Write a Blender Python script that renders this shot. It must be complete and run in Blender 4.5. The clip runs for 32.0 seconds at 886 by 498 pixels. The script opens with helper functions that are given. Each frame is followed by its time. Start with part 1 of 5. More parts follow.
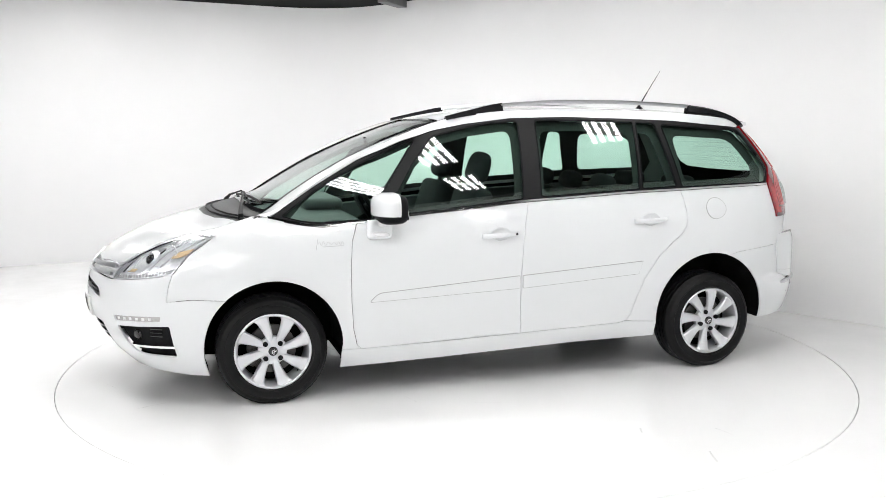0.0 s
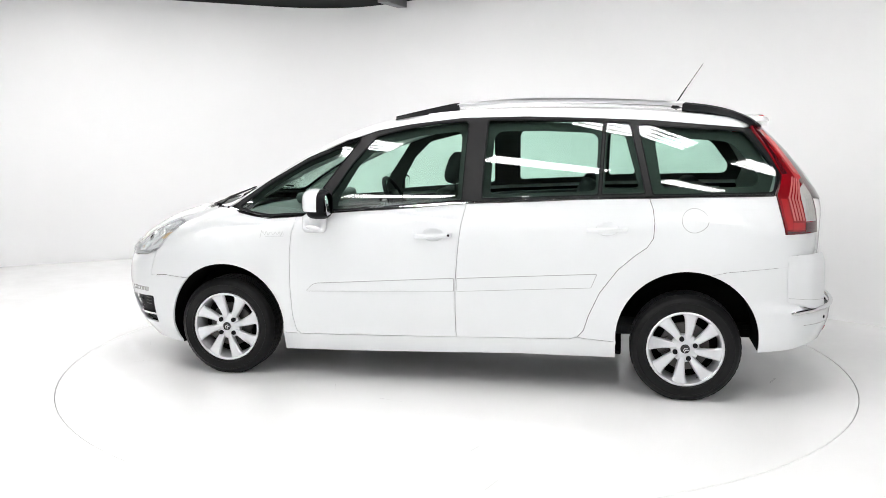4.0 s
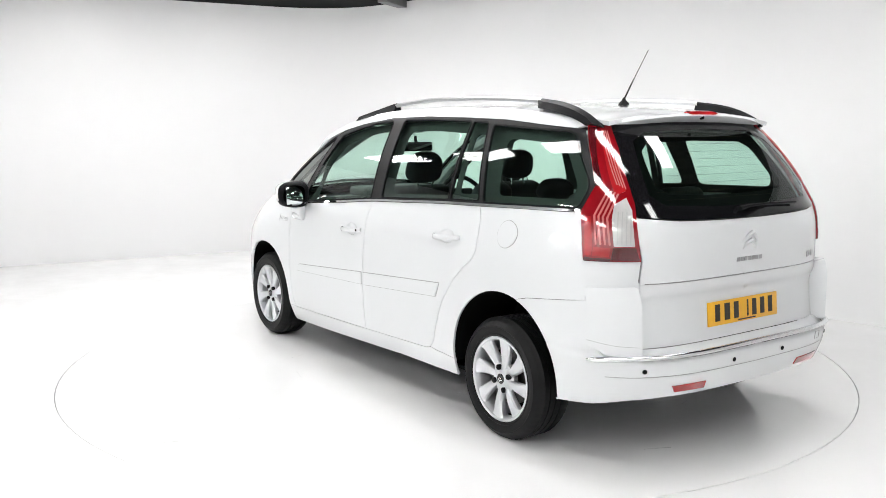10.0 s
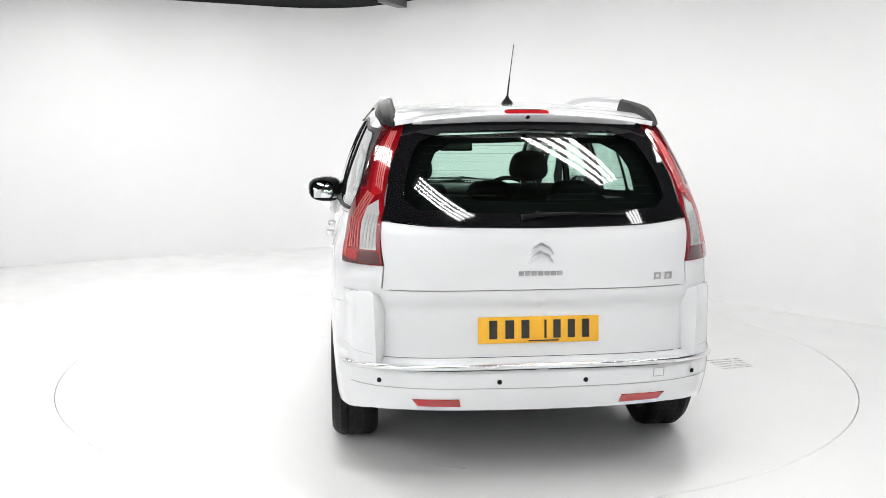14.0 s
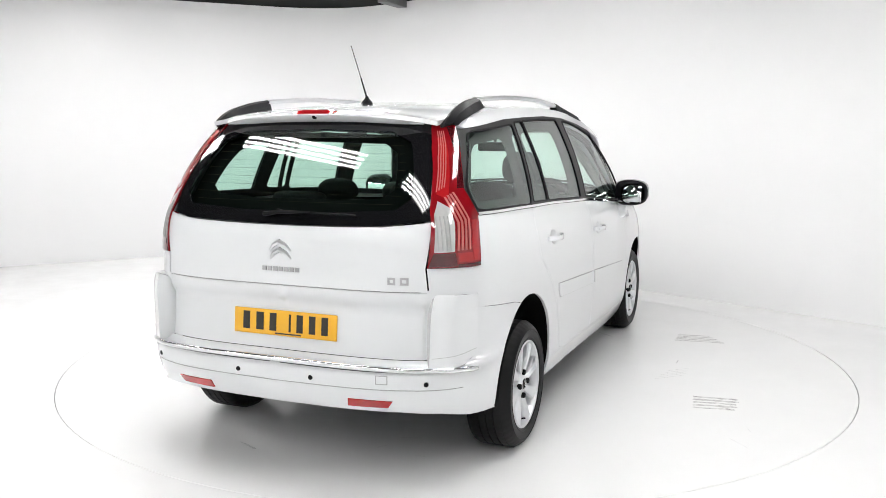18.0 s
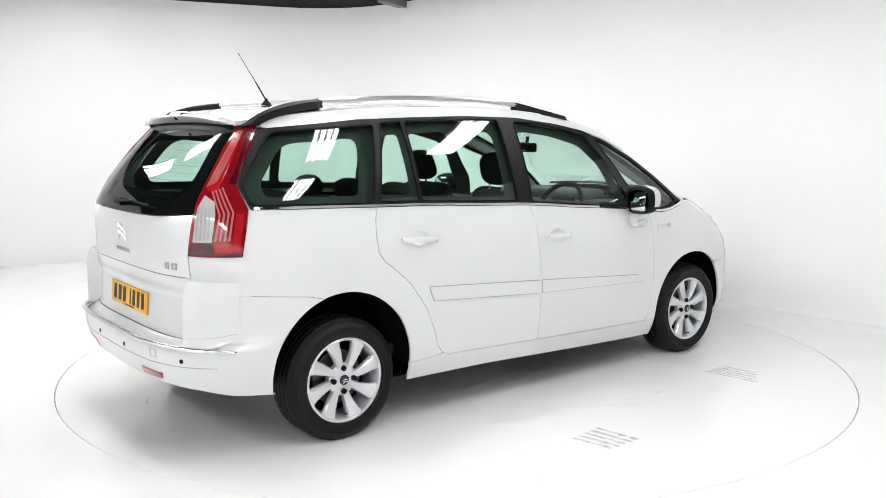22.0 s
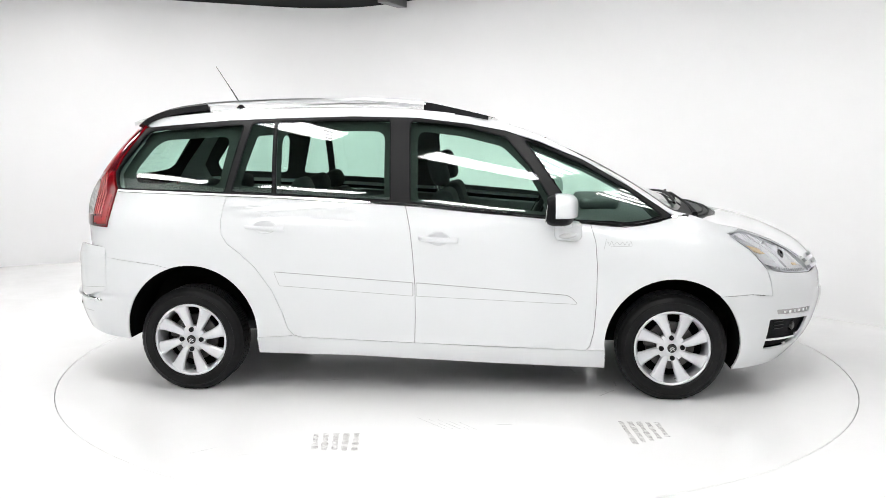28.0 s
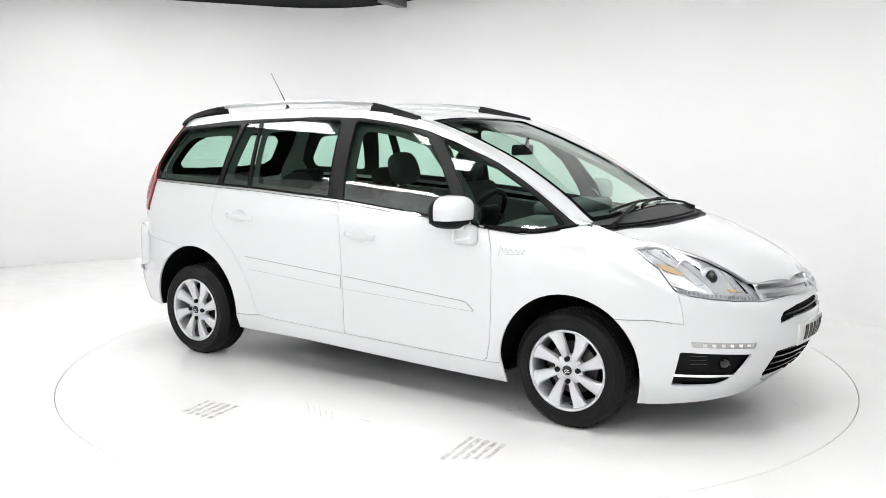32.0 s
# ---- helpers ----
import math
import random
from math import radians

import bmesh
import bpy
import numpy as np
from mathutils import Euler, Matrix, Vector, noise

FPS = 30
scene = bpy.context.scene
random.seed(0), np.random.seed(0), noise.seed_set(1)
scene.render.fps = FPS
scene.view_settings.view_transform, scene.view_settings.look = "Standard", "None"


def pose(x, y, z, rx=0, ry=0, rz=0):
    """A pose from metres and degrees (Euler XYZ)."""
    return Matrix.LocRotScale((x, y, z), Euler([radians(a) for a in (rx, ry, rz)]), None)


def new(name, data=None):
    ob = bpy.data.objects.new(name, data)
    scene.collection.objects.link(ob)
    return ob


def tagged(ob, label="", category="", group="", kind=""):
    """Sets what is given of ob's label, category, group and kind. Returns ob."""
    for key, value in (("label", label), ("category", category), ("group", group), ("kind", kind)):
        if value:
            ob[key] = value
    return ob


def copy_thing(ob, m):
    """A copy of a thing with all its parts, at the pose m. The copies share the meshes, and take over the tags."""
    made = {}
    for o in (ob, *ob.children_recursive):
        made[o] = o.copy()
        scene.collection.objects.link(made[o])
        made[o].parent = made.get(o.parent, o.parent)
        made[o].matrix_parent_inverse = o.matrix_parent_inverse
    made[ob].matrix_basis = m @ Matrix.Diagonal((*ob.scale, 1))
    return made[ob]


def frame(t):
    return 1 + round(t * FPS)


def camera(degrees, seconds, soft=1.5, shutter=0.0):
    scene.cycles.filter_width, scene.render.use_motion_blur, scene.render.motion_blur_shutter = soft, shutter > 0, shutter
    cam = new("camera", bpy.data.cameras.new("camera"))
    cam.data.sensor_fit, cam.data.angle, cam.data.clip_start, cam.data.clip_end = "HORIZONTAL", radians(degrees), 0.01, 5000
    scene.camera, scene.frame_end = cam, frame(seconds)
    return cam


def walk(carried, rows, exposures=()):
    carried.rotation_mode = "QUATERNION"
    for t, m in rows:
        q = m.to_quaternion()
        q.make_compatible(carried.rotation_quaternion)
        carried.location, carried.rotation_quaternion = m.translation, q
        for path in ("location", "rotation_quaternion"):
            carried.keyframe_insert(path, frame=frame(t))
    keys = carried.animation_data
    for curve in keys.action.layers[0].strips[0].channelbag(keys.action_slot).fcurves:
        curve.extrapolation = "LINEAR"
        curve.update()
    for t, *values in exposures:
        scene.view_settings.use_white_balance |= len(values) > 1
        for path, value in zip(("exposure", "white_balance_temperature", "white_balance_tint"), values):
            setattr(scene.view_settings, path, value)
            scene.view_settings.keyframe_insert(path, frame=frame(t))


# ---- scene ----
from mathutils import geometry

# camera on a fixed stand
cam = camera(52.99, 32.0, soft=0.6)
EYE = pose(0.0, -5.840, 1.522, 90 - 7.907, 0, 0.757)
walk(cam, [(0.0, EYE), (32.0, EYE)], exposures=[(0.0, 0.0), (32.0, 0.0)])

# heading of the turntable in degrees, second by second
CAR_X, CAR_Y = 0.0955, 0.0882


def heading(t):
    """Degrees of the turntable's turn at t seconds: an even turn with a slight sway."""
    sway = np.interp(t, [0, 4.6, 9.1, 13.7, 18.3, 22.9, 27.4, 32], [-0.16, 0.17, 0.24, 0.07, -0.16, -0.27, 0.02, 0.08])
    return -161.778 - 7.22986 * t + float(sway)


# ---- world and lamps ----
world = bpy.data.worlds.new("world")
scene.world = world
world.use_nodes = True
world.node_tree.nodes["Background"].inputs[0].default_value = (1.0, 1.0, 1.0, 1.0)
world.node_tree.nodes["Background"].inputs[1].default_value = 0.05
TUBE_GLOW = 24.5
# ---- materials ----
def material(name, color, rough=0.5, metal=0.0, coat=0.0, bump=0.0, bump_scale=200.0, vary=0.0, vary_scale=6.0, spec=0.5, rough_vary=0.0):
    m = bpy.data.materials.new(name)
    m.use_nodes = True
    nt = m.node_tree
    b = nt.nodes["Principled BSDF"]
    b.inputs["Base Color"].default_value = (*color, 1)
    b.inputs["Roughness"].default_value = rough
    b.inputs["Metallic"].default_value = metal
    b.inputs["Coat Weight"].default_value = coat
    b.inputs["Coat Roughness"].default_value = 0.03
    b.inputs["Specular IOR Level"].default_value = spec
    co = nt.nodes.new("ShaderNodeTexCoord")
    if vary > 0 or rough_vary > 0:
        n1 = nt.nodes.new("ShaderNodeTexNoise")
        n1.inputs["Scale"].default_value = vary_scale
        n1.inputs["Detail"].default_value = 8
        n1.inputs["Roughness"].default_value = 0.65
        nt.links.new(co.outputs["Object"], n1.inputs["Vector"])
        if vary > 0:
            ramp = nt.nodes.new("ShaderNodeMix")
            ramp.data_type = "RGBA"
            ramp.inputs["A"].default_value = (*[max(0, c * (1 - vary)) for c in color], 1)
            ramp.inputs["B"].default_value = (*[min(1, c * (1 + vary)) for c in color], 1)
            nt.links.new(n1.outputs["Fac"], ramp.inputs["Factor"])
            nt.links.new(ramp.outputs["Result"], b.inputs["Base Color"])
        if rough_vary > 0:
            mr = nt.nodes.new("ShaderNodeMapRange")
            mr.inputs["To Min"].default_value = max(0.02, rough - rough_vary)
            mr.inputs["To Max"].default_value = min(1, rough + rough_vary)
            nt.links.new(n1.outputs["Fac"], mr.inputs["Value"])
            nt.links.new(mr.outputs["Result"], b.inputs["Roughness"])
    if bump > 0:
        n2 = nt.nodes.new("ShaderNodeTexNoise")
        n2.inputs["Scale"].default_value = bump_scale
        n2.inputs["Detail"].default_value = 4
        nt.links.new(co.outputs["Object"], n2.inputs["Vector"])
        bp = nt.nodes.new("ShaderNodeBump")
        bp.inputs["Strength"].default_value = bump
        bp.inputs["Distance"].default_value = 0.002
        nt.links.new(n2.outputs["Fac"], bp.inputs["Height"])
        nt.links.new(bp.outputs["Normal"], b.inputs["Normal"])
    return m


def glass(name, tint, ior=1.5, gloss=1.0):
    """Thin sheet of tinted glass: light passes straight through, Fresnel gives the mirror image."""
    m = bpy.data.materials.new(name)
    m.use_nodes = True
    nt = m.node_tree
    nt.nodes.clear()
    out = nt.nodes.new("ShaderNodeOutputMaterial")
    mix = nt.nodes.new("ShaderNodeMixShader")
    tr = nt.nodes.new("ShaderNodeBsdfTransparent")
    gl = nt.nodes.new("ShaderNodeBsdfGlossy")
    lw = nt.nodes.new("ShaderNodeLayerWeight")
    lw.inputs["Blend"].default_value = 0.5
    pw = nt.nodes.new("ShaderNodeMath")
    pw.operation = "POWER"
    pw.inputs[1].default_value = 5.0
    fr = nt.nodes.new("ShaderNodeMath")
    fr.operation = "MULTIPLY_ADD"
    fr.inputs[1].default_value = 0.93
    fr.inputs[2].default_value = 0.065
    nt.links.new(lw.outputs["Facing"], pw.inputs[0])
    nt.links.new(pw.outputs[0], fr.inputs[0])
    tr.inputs["Color"].default_value = (*tint, 1)
    gl.inputs["Color"].default_value = (gloss, gloss, gloss, 1)
    gl.inputs["Roughness"].default_value = 0.0
    nt.links.new(fr.outputs[0], mix.inputs[0])
    nt.links.new(tr.outputs[0], mix.inputs[1])
    nt.links.new(gl.outputs[0], mix.inputs[2])
    nt.links.new(mix.outputs[0], out.inputs[0])
    return m


def glow(name, color, strength):
    m = bpy.data.materials.new(name)
    m.use_nodes = True
    b = m.node_tree.nodes["Principled BSDF"]
    b.inputs["Base Color"].default_value = (0.8, 0.8, 0.8, 1)
    b.inputs["Emission Color"].default_value = (*color, 1)
    b.inputs["Emission Strength"].default_value = strength
    return m


M_WALL = material("wall_paint", (0.82, 0.82, 0.825), 0.6, vary=0.02, vary_scale=1.2, bump=0.05, bump_scale=60)
M_FLOOR = material("floor_paint", (0.88, 0.88, 0.88), 0.22, vary=0.015, vary_scale=2.5, rough_vary=0.1)
M_TABLE = material("turntable_paint", (0.88, 0.88, 0.88), 0.18, vary=0.015, vary_scale=3.0, rough_vary=0.1)
M_SOOT = material("black_ceiling", (0.004, 0.004, 0.0045), 0.85, spec=0.1, vary=0.4, vary_scale=3)
M_TRAY = material("grey_enamel", (0.05, 0.05, 0.05), 0.4, vary=0.03, vary_scale=8)
M_STEEL = material("grey_steel", (0.16, 0.16, 0.165), 0.45, metal=0.6, vary=0.2, vary_scale=20)
M_PAINT = material("white_car_paint", (0.695, 0.71, 0.72), 0.30, coat=1.0, bump=0.01, bump_scale=900)
M_BLACK = material("black_plastic", (0.006, 0.006, 0.007), 0.5, spec=0.10, bump=0.15, bump_scale=700, vary=0.25, vary_scale=30)
M_GLOSSBLACK = material("gloss_black_trim", (0.006, 0.006, 0.007), 0.06, coat=0.2)
M_PILLAR = material("satin_black_pillar", (0.003, 0.003, 0.0035), 0.45, spec=0.3, bump=0.05, bump_scale=800)
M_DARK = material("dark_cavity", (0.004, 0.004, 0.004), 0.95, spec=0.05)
M_RUBBER = material("tyre_rubber", (0.004, 0.004, 0.0043), 0.48, spec=0.2, bump=0.12, bump_scale=260, vary=0.3, vary_scale=14)
M_ALLOY = material("silver_alloy", (0.66, 0.67, 0.69), 0.32, metal=0.6, coat=0.4, vary=0.04, vary_scale=9)
M_CHROME = material("chrome", (0.86, 0.86, 0.87), 0.06, metal=1.0)
M_BAR = material("satin_chrome", (0.74, 0.75, 0.76), 0.2, metal=1.0, vary=0.03, vary_scale=30)
M_RAIL = material("brushed_aluminium", (0.62, 0.63, 0.64), 0.3, metal=1.0, vary=0.05, vary_scale=40)
M_RED = material("red_lens", (0.21, 0.004, 0.008), 0.08, coat=1.0, vary=0.12, vary_scale=20)
M_DARKRED = material("dark_red_lens", (0.07, 0.004, 0.007), 0.08, coat=1.0)
M_CLEAR = material("frosted_clear_lens", (0.45, 0.445, 0.44), 0.12, coat=1.0, vary=0.15, vary_scale=35)
M_REFLECTOR = material("lamp_reflector", (0.84, 0.85, 0.86), 0.22, metal=0.35, coat=0.6, vary=0.15, vary_scale=25)
M_AMBER = material("amber_lens", (0.66, 0.50, 0.30), 0.15, coat=1.0)
M_YELLOW = material("yellow_plate", (0.80, 0.42, 0.015), 0.35, coat=0.3, vary=0.05, vary_scale=30)
M_WHITEPLATE = material("white_plate", (0.75, 0.75, 0.74), 0.35, coat=0.3)
M_WIRE = material("heater_wire", (0.035, 0.02, 0.010), 0.6, spec=0.2)
M_COWL = material("grey_cowl_plastic", (0.035, 0.036, 0.037), 0.6, bump=0.2, bump_scale=600, vary=0.2, vary_scale=25)
M_SCRIPT = material("satin_silver", (0.42, 0.42, 0.43), 0.35, metal=1.0, vary=0.05, vary_scale=40)
M_INK = material("black_ink", (0.02, 0.016, 0.012), 0.5)
M_CLOTH = material("charcoal_seat_cloth", (0.014, 0.015, 0.0165), 0.9, bump=0.3, bump_scale=500, vary=0.25, vary_scale=60)
M_DASH = material("grey_dashboard", (0.085, 0.092, 0.093), 0.6, bump=0.2, bump_scale=400, vary=0.1, vary_scale=20)
M_TRIM = material("pale_grey_trim", (0.34, 0.35, 0.34), 0.7, bump=0.1, bump_scale=300, vary=0.06, vary_scale=12)
M_LINING = material("dark_grey_lining", (0.034, 0.036, 0.035), 0.8, bump=0.1, bump_scale=300, vary=0.1, vary_scale=12)
M_HEADLINER = material("headliner", (0.22, 0.22, 0.21), 0.9, bump=0.2, bump_scale=400)
M_GLASS = glass("tinted_glass", (0.76, 0.93, 0.85))
M_PRIVACY = glass("rear_tinted_glass", (0.72, 0.90, 0.82))
M_SCREEN = glass("windscreen_glass", (0.80, 0.94, 0.88))
M_LENS = glass("headlamp_glass", (0.93, 0.94, 0.95))
M_TUBE = glow("fluorescent_tube", (1.0, 0.992, 0.985), TUBE_GLOW)
M_DISC = material("brake_disc_steel", (0.10, 0.097, 0.094), 0.4, metal=0.7, vary=0.2, vary_scale=30)


def dust(name, color, cover):
    """A thin broken film of dirt: a noise decides where it lies."""
    m = bpy.data.materials.new(name)
    m.use_nodes = True
    nt = m.node_tree
    b = nt.nodes["Principled BSDF"]
    b.inputs["Base Color"].default_value = (*color, 1)
    b.inputs["Roughness"].default_value = 0.7
    co = nt.nodes.new("ShaderNodeTexCoord")
    n = nt.nodes.new("ShaderNodeTexNoise")
    n.inputs["Scale"].default_value = 26
    n.inputs["Detail"].default_value = 9
    n.inputs["Roughness"].default_value = 0.7
    mr = nt.nodes.new("ShaderNodeMapRange")
    mr.inputs["From Min"].default_value = 0.36
    mr.inputs["From Max"].default_value = 0.68
    mr.inputs["To Max"].default_value = cover
    nt.links.new(co.outputs["Object"], n.inputs["Vector"])
    nt.links.new(n.outputs["Fac"], mr.inputs["Value"])
    nt.links.new(mr.outputs["Result"], b.inputs["Alpha"])
    return m


M_MARK = dust("tyre_mark", (0.30, 0.275, 0.235), 0.55)
M_FAINT = dust("faint_mark", (0.36, 0.33, 0.28), 0.28)
M_MIRROR = material("mirror_silver", (0.80, 0.84, 0.83), 0.0, metal=1.0)
# ---- building helpers ----
def part(name, bm, mat, parent, label="", smooth=True, sharp=35):
    me = bpy.data.meshes.new(name)
    bm.to_mesh(me)
    bm.free()
    ob = new(name, me)
    for q in mat if isinstance(mat, (list, tuple)) else [mat]:
        me.materials.append(q)
    if smooth:
        me.shade_smooth()
        me.set_sharp_from_angle(angle=radians(sharp))
    field = me.attributes.get("true_normal")
    if field:
        # panels take the normals of the surface they are cut from; their turned-in rims keep their own
        if smooth:
            n = len(me.vertices)
            q = np.zeros(n * 3)
            field.data.foreach_get("vector", q)
            q = q.reshape(-1, 3)
            lv = np.zeros(len(me.loops), int)
            me.loops.foreach_get("vertex_index", lv)
            own = np.zeros(len(me.loops) * 3)
            me.corner_normals.foreach_get("vector", own)
            own = own.reshape(-1, 3)
            use = np.zeros(len(me.loops), bool)
            for f in me.polygons:
                if f.material_index == 0:
                    use[f.loop_start:f.loop_start + f.loop_total] = True
            use &= np.linalg.norm(q[lv], axis=1) > 0.5
            own[use] = q[lv][use]
        me.polygons.foreach_set("material_index", np.zeros(len(me.polygons), int))
        if smooth:
            me.normals_split_custom_set([tuple(v) for v in own])
        me.attributes.remove(me.attributes["true_normal"])
    if parent:
        ob.parent = parent
    if label:
        tagged(ob, label)
    return ob


def box(bm, cx, cy, cz, sx, sy, sz, bevel=0.0, m=None, segments=2):
    r = bmesh.ops.create_cube(bm, size=1.0)
    vs = r["verts"]
    bmesh.ops.scale(bm, vec=(sx, sy, sz), verts=vs)
    if bevel > 0:
        es = list({e for v in vs for e in v.link_edges})
        r2 = bmesh.ops.bevel(bm, geom=es, offset=bevel, segments=segments, affect="EDGES", profile=0.5)
        vs = list({v for f in r2["faces"] for v in f.verts} | {v for v in vs if v.is_valid})
    if m is not None:
        bmesh.ops.transform(bm, matrix=m, verts=vs)
    bmesh.ops.translate(bm, vec=(cx, cy, cz), verts=vs)
    return vs


def lathe(bm, profile, n=48, m=None, close=False):
    """Turn (radius, height) pairs about the z axis."""
    rings = []
    for r, h in profile:
        rings.append([bm.verts.new((r * math.cos(2 * math.pi * i / n), r * math.sin(2 * math.pi * i / n), h)) for i in range(n)])
    pairs = list(zip(rings, rings[1:])) + ([(rings[-1], rings[0])] if close else [])
    for a, b in pairs:
        for i in range(n):
            bm.faces.new((a[i], a[(i + 1) % n], b[(i + 1) % n], b[i]))
    vs = [v for r in rings for v in r]
    if m is not None:
        bmesh.ops.transform(bm, matrix=m, verts=vs)
    return rings


def tube(bm, pts, radius, n=8, flat=1.0, caps=True):
    """A round bar along pts; radius may be a list."""
    pts = [Vector(p) for p in pts]
    rad = radius if isinstance(radius, (list, tuple)) else [radius] * len(pts)
    rings = []
    for i, p in enumerate(pts):
        d = (pts[min(i + 1, len(pts) - 1)] - pts[max(i - 1, 0)]).normalized()
        up = Vector((0, 0, 1)) if abs(d.z) < 0.9 else Vector((0, 1, 0))
        a = d.cross(up).normalized()
        b = a.cross(d).normalized()
        rings.append([bm.verts.new(p + rad[i] * (a * math.cos(2 * math.pi * k / n) + b * flat * math.sin(2 * math.pi * k / n))) for k in range(n)])
    for a, b in zip(rings, rings[1:]):
        for k in range(n):
            bm.faces.new((a[k], a[(k + 1) % n], b[(k + 1) % n], b[k]))
    if caps:
        bm.faces.new(rings[0][::-1])
        bm.faces.new(rings[-1])
    return rings


def smooth_curve(pts):
    """A smooth function through (x, value) pairs without overshoot."""
    xs = np.array([p[0] for p in pts], float)
    ys = np.array([p[1] for p in pts], float)
    o = np.argsort(xs)
    xs, ys = xs[o], ys[o]
    h = np.diff(xs)
    d = np.diff(ys) / h
    s = np.zeros(len(xs))
    s[0], s[-1] = d[0], d[-1]
    for i in range(1, len(xs) - 1):
        if d[i - 1] * d[i] > 0:
            w1, w2 = 2 * h[i] + h[i - 1], h[i] + 2 * h[i - 1]
            s[i] = (w1 + w2) / (w1 / d[i - 1] + w2 / d[i])

    def f(x):
        x = np.clip(np.asarray(x, float), xs[0], xs[-1])
        k = np.clip(np.searchsorted(xs, x) - 1, 0, len(h) - 1)
        t = (x - xs[k]) / h[k]
        return ((1 + 2 * t) * (1 - t) ** 2 * ys[k] + t * (1 - t) ** 2 * h[k] * s[k] + t * t * (3 - 2 * t) * ys[k + 1] + t * t * (t - 1) * h[k] * s[k + 1])

    return f


def rounded(pts, n=5):
    """Corners given as (x, y, r) turned into arcs; (x, y) stays sharp."""
    out = []
    for i, p in enumerate(pts):
        if len(p) < 3 or p[2] == 0:
            out.append((p[0], p[1]))
            continue
        a, b, c = Vector(pts[i - 1][:2]), Vector(p[:2]), Vector(pts[(i + 1) % len(pts)][:2])
        r = min(p[2], 0.48 * (a - b).length, 0.48 * (c - b).length)
        s, e = b + (a - b).normalized() * r, b + (c - b).normalized() * r
        for k in range(n + 1):
            t = k / n
            out.append(tuple((1 - t) ** 2 * s + 2 * t * (1 - t) * b + t * t * e))
    return out


def dense(poly, step):
    out = []
    for i, p in enumerate(poly):
        q = poly[(i + 1) % len(poly)]
        n = max(1, int(math.hypot(q[0] - p[0], q[1] - p[1]) / step))
        out += [(p[0] + (q[0] - p[0]) * k / n, p[1] + (q[1] - p[1]) * k / n) for k in range(n)]
    return out


def within(g, loops):
    """Which of the points lie inside the outer loop and outside the holes."""
    ins = np.zeros(len(g), bool)
    for lp in loops:
        q = np.array(lp)
        for (x1, y1), (x2, y2) in zip(q, np.roll(q, -1, 0)):
            ins ^= ((y1 > g[:, 1]) != (y2 > g[:, 1])) & (g[:, 0] < (x2 - x1) * (g[:, 1] - y1) / ((y2 - y1) or 1e-12) + x1)
    return ins


def inset(poly, d):
    """The outline drawn in by d, for the gap between two panels."""
    p = np.array([q[:2] for q in poly], float)
    area = np.sum(p[:, 0] * np.roll(p[:, 1], -1) - np.roll(p[:, 0], -1) * p[:, 1])
    out = []
    for i in range(len(p)):
        a, b, c = p[i - 1], p[i], p[(i + 1) % len(p)]
        e1, e2 = (b - a) / max(1e-9, np.linalg.norm(b - a)), (c - b) / max(1e-9, np.linalg.norm(c - b))
        n1, n2 = np.array([-e1[1], e1[0]]), np.array([-e2[1], e2[0]])
        n = n1 + n2
        n = n / max(0.35, n @ n1) if np.linalg.norm(n) > 1e-6 else n1
        out.append(tuple(b + n * d * (1 if area > 0 else -1)))
    return out


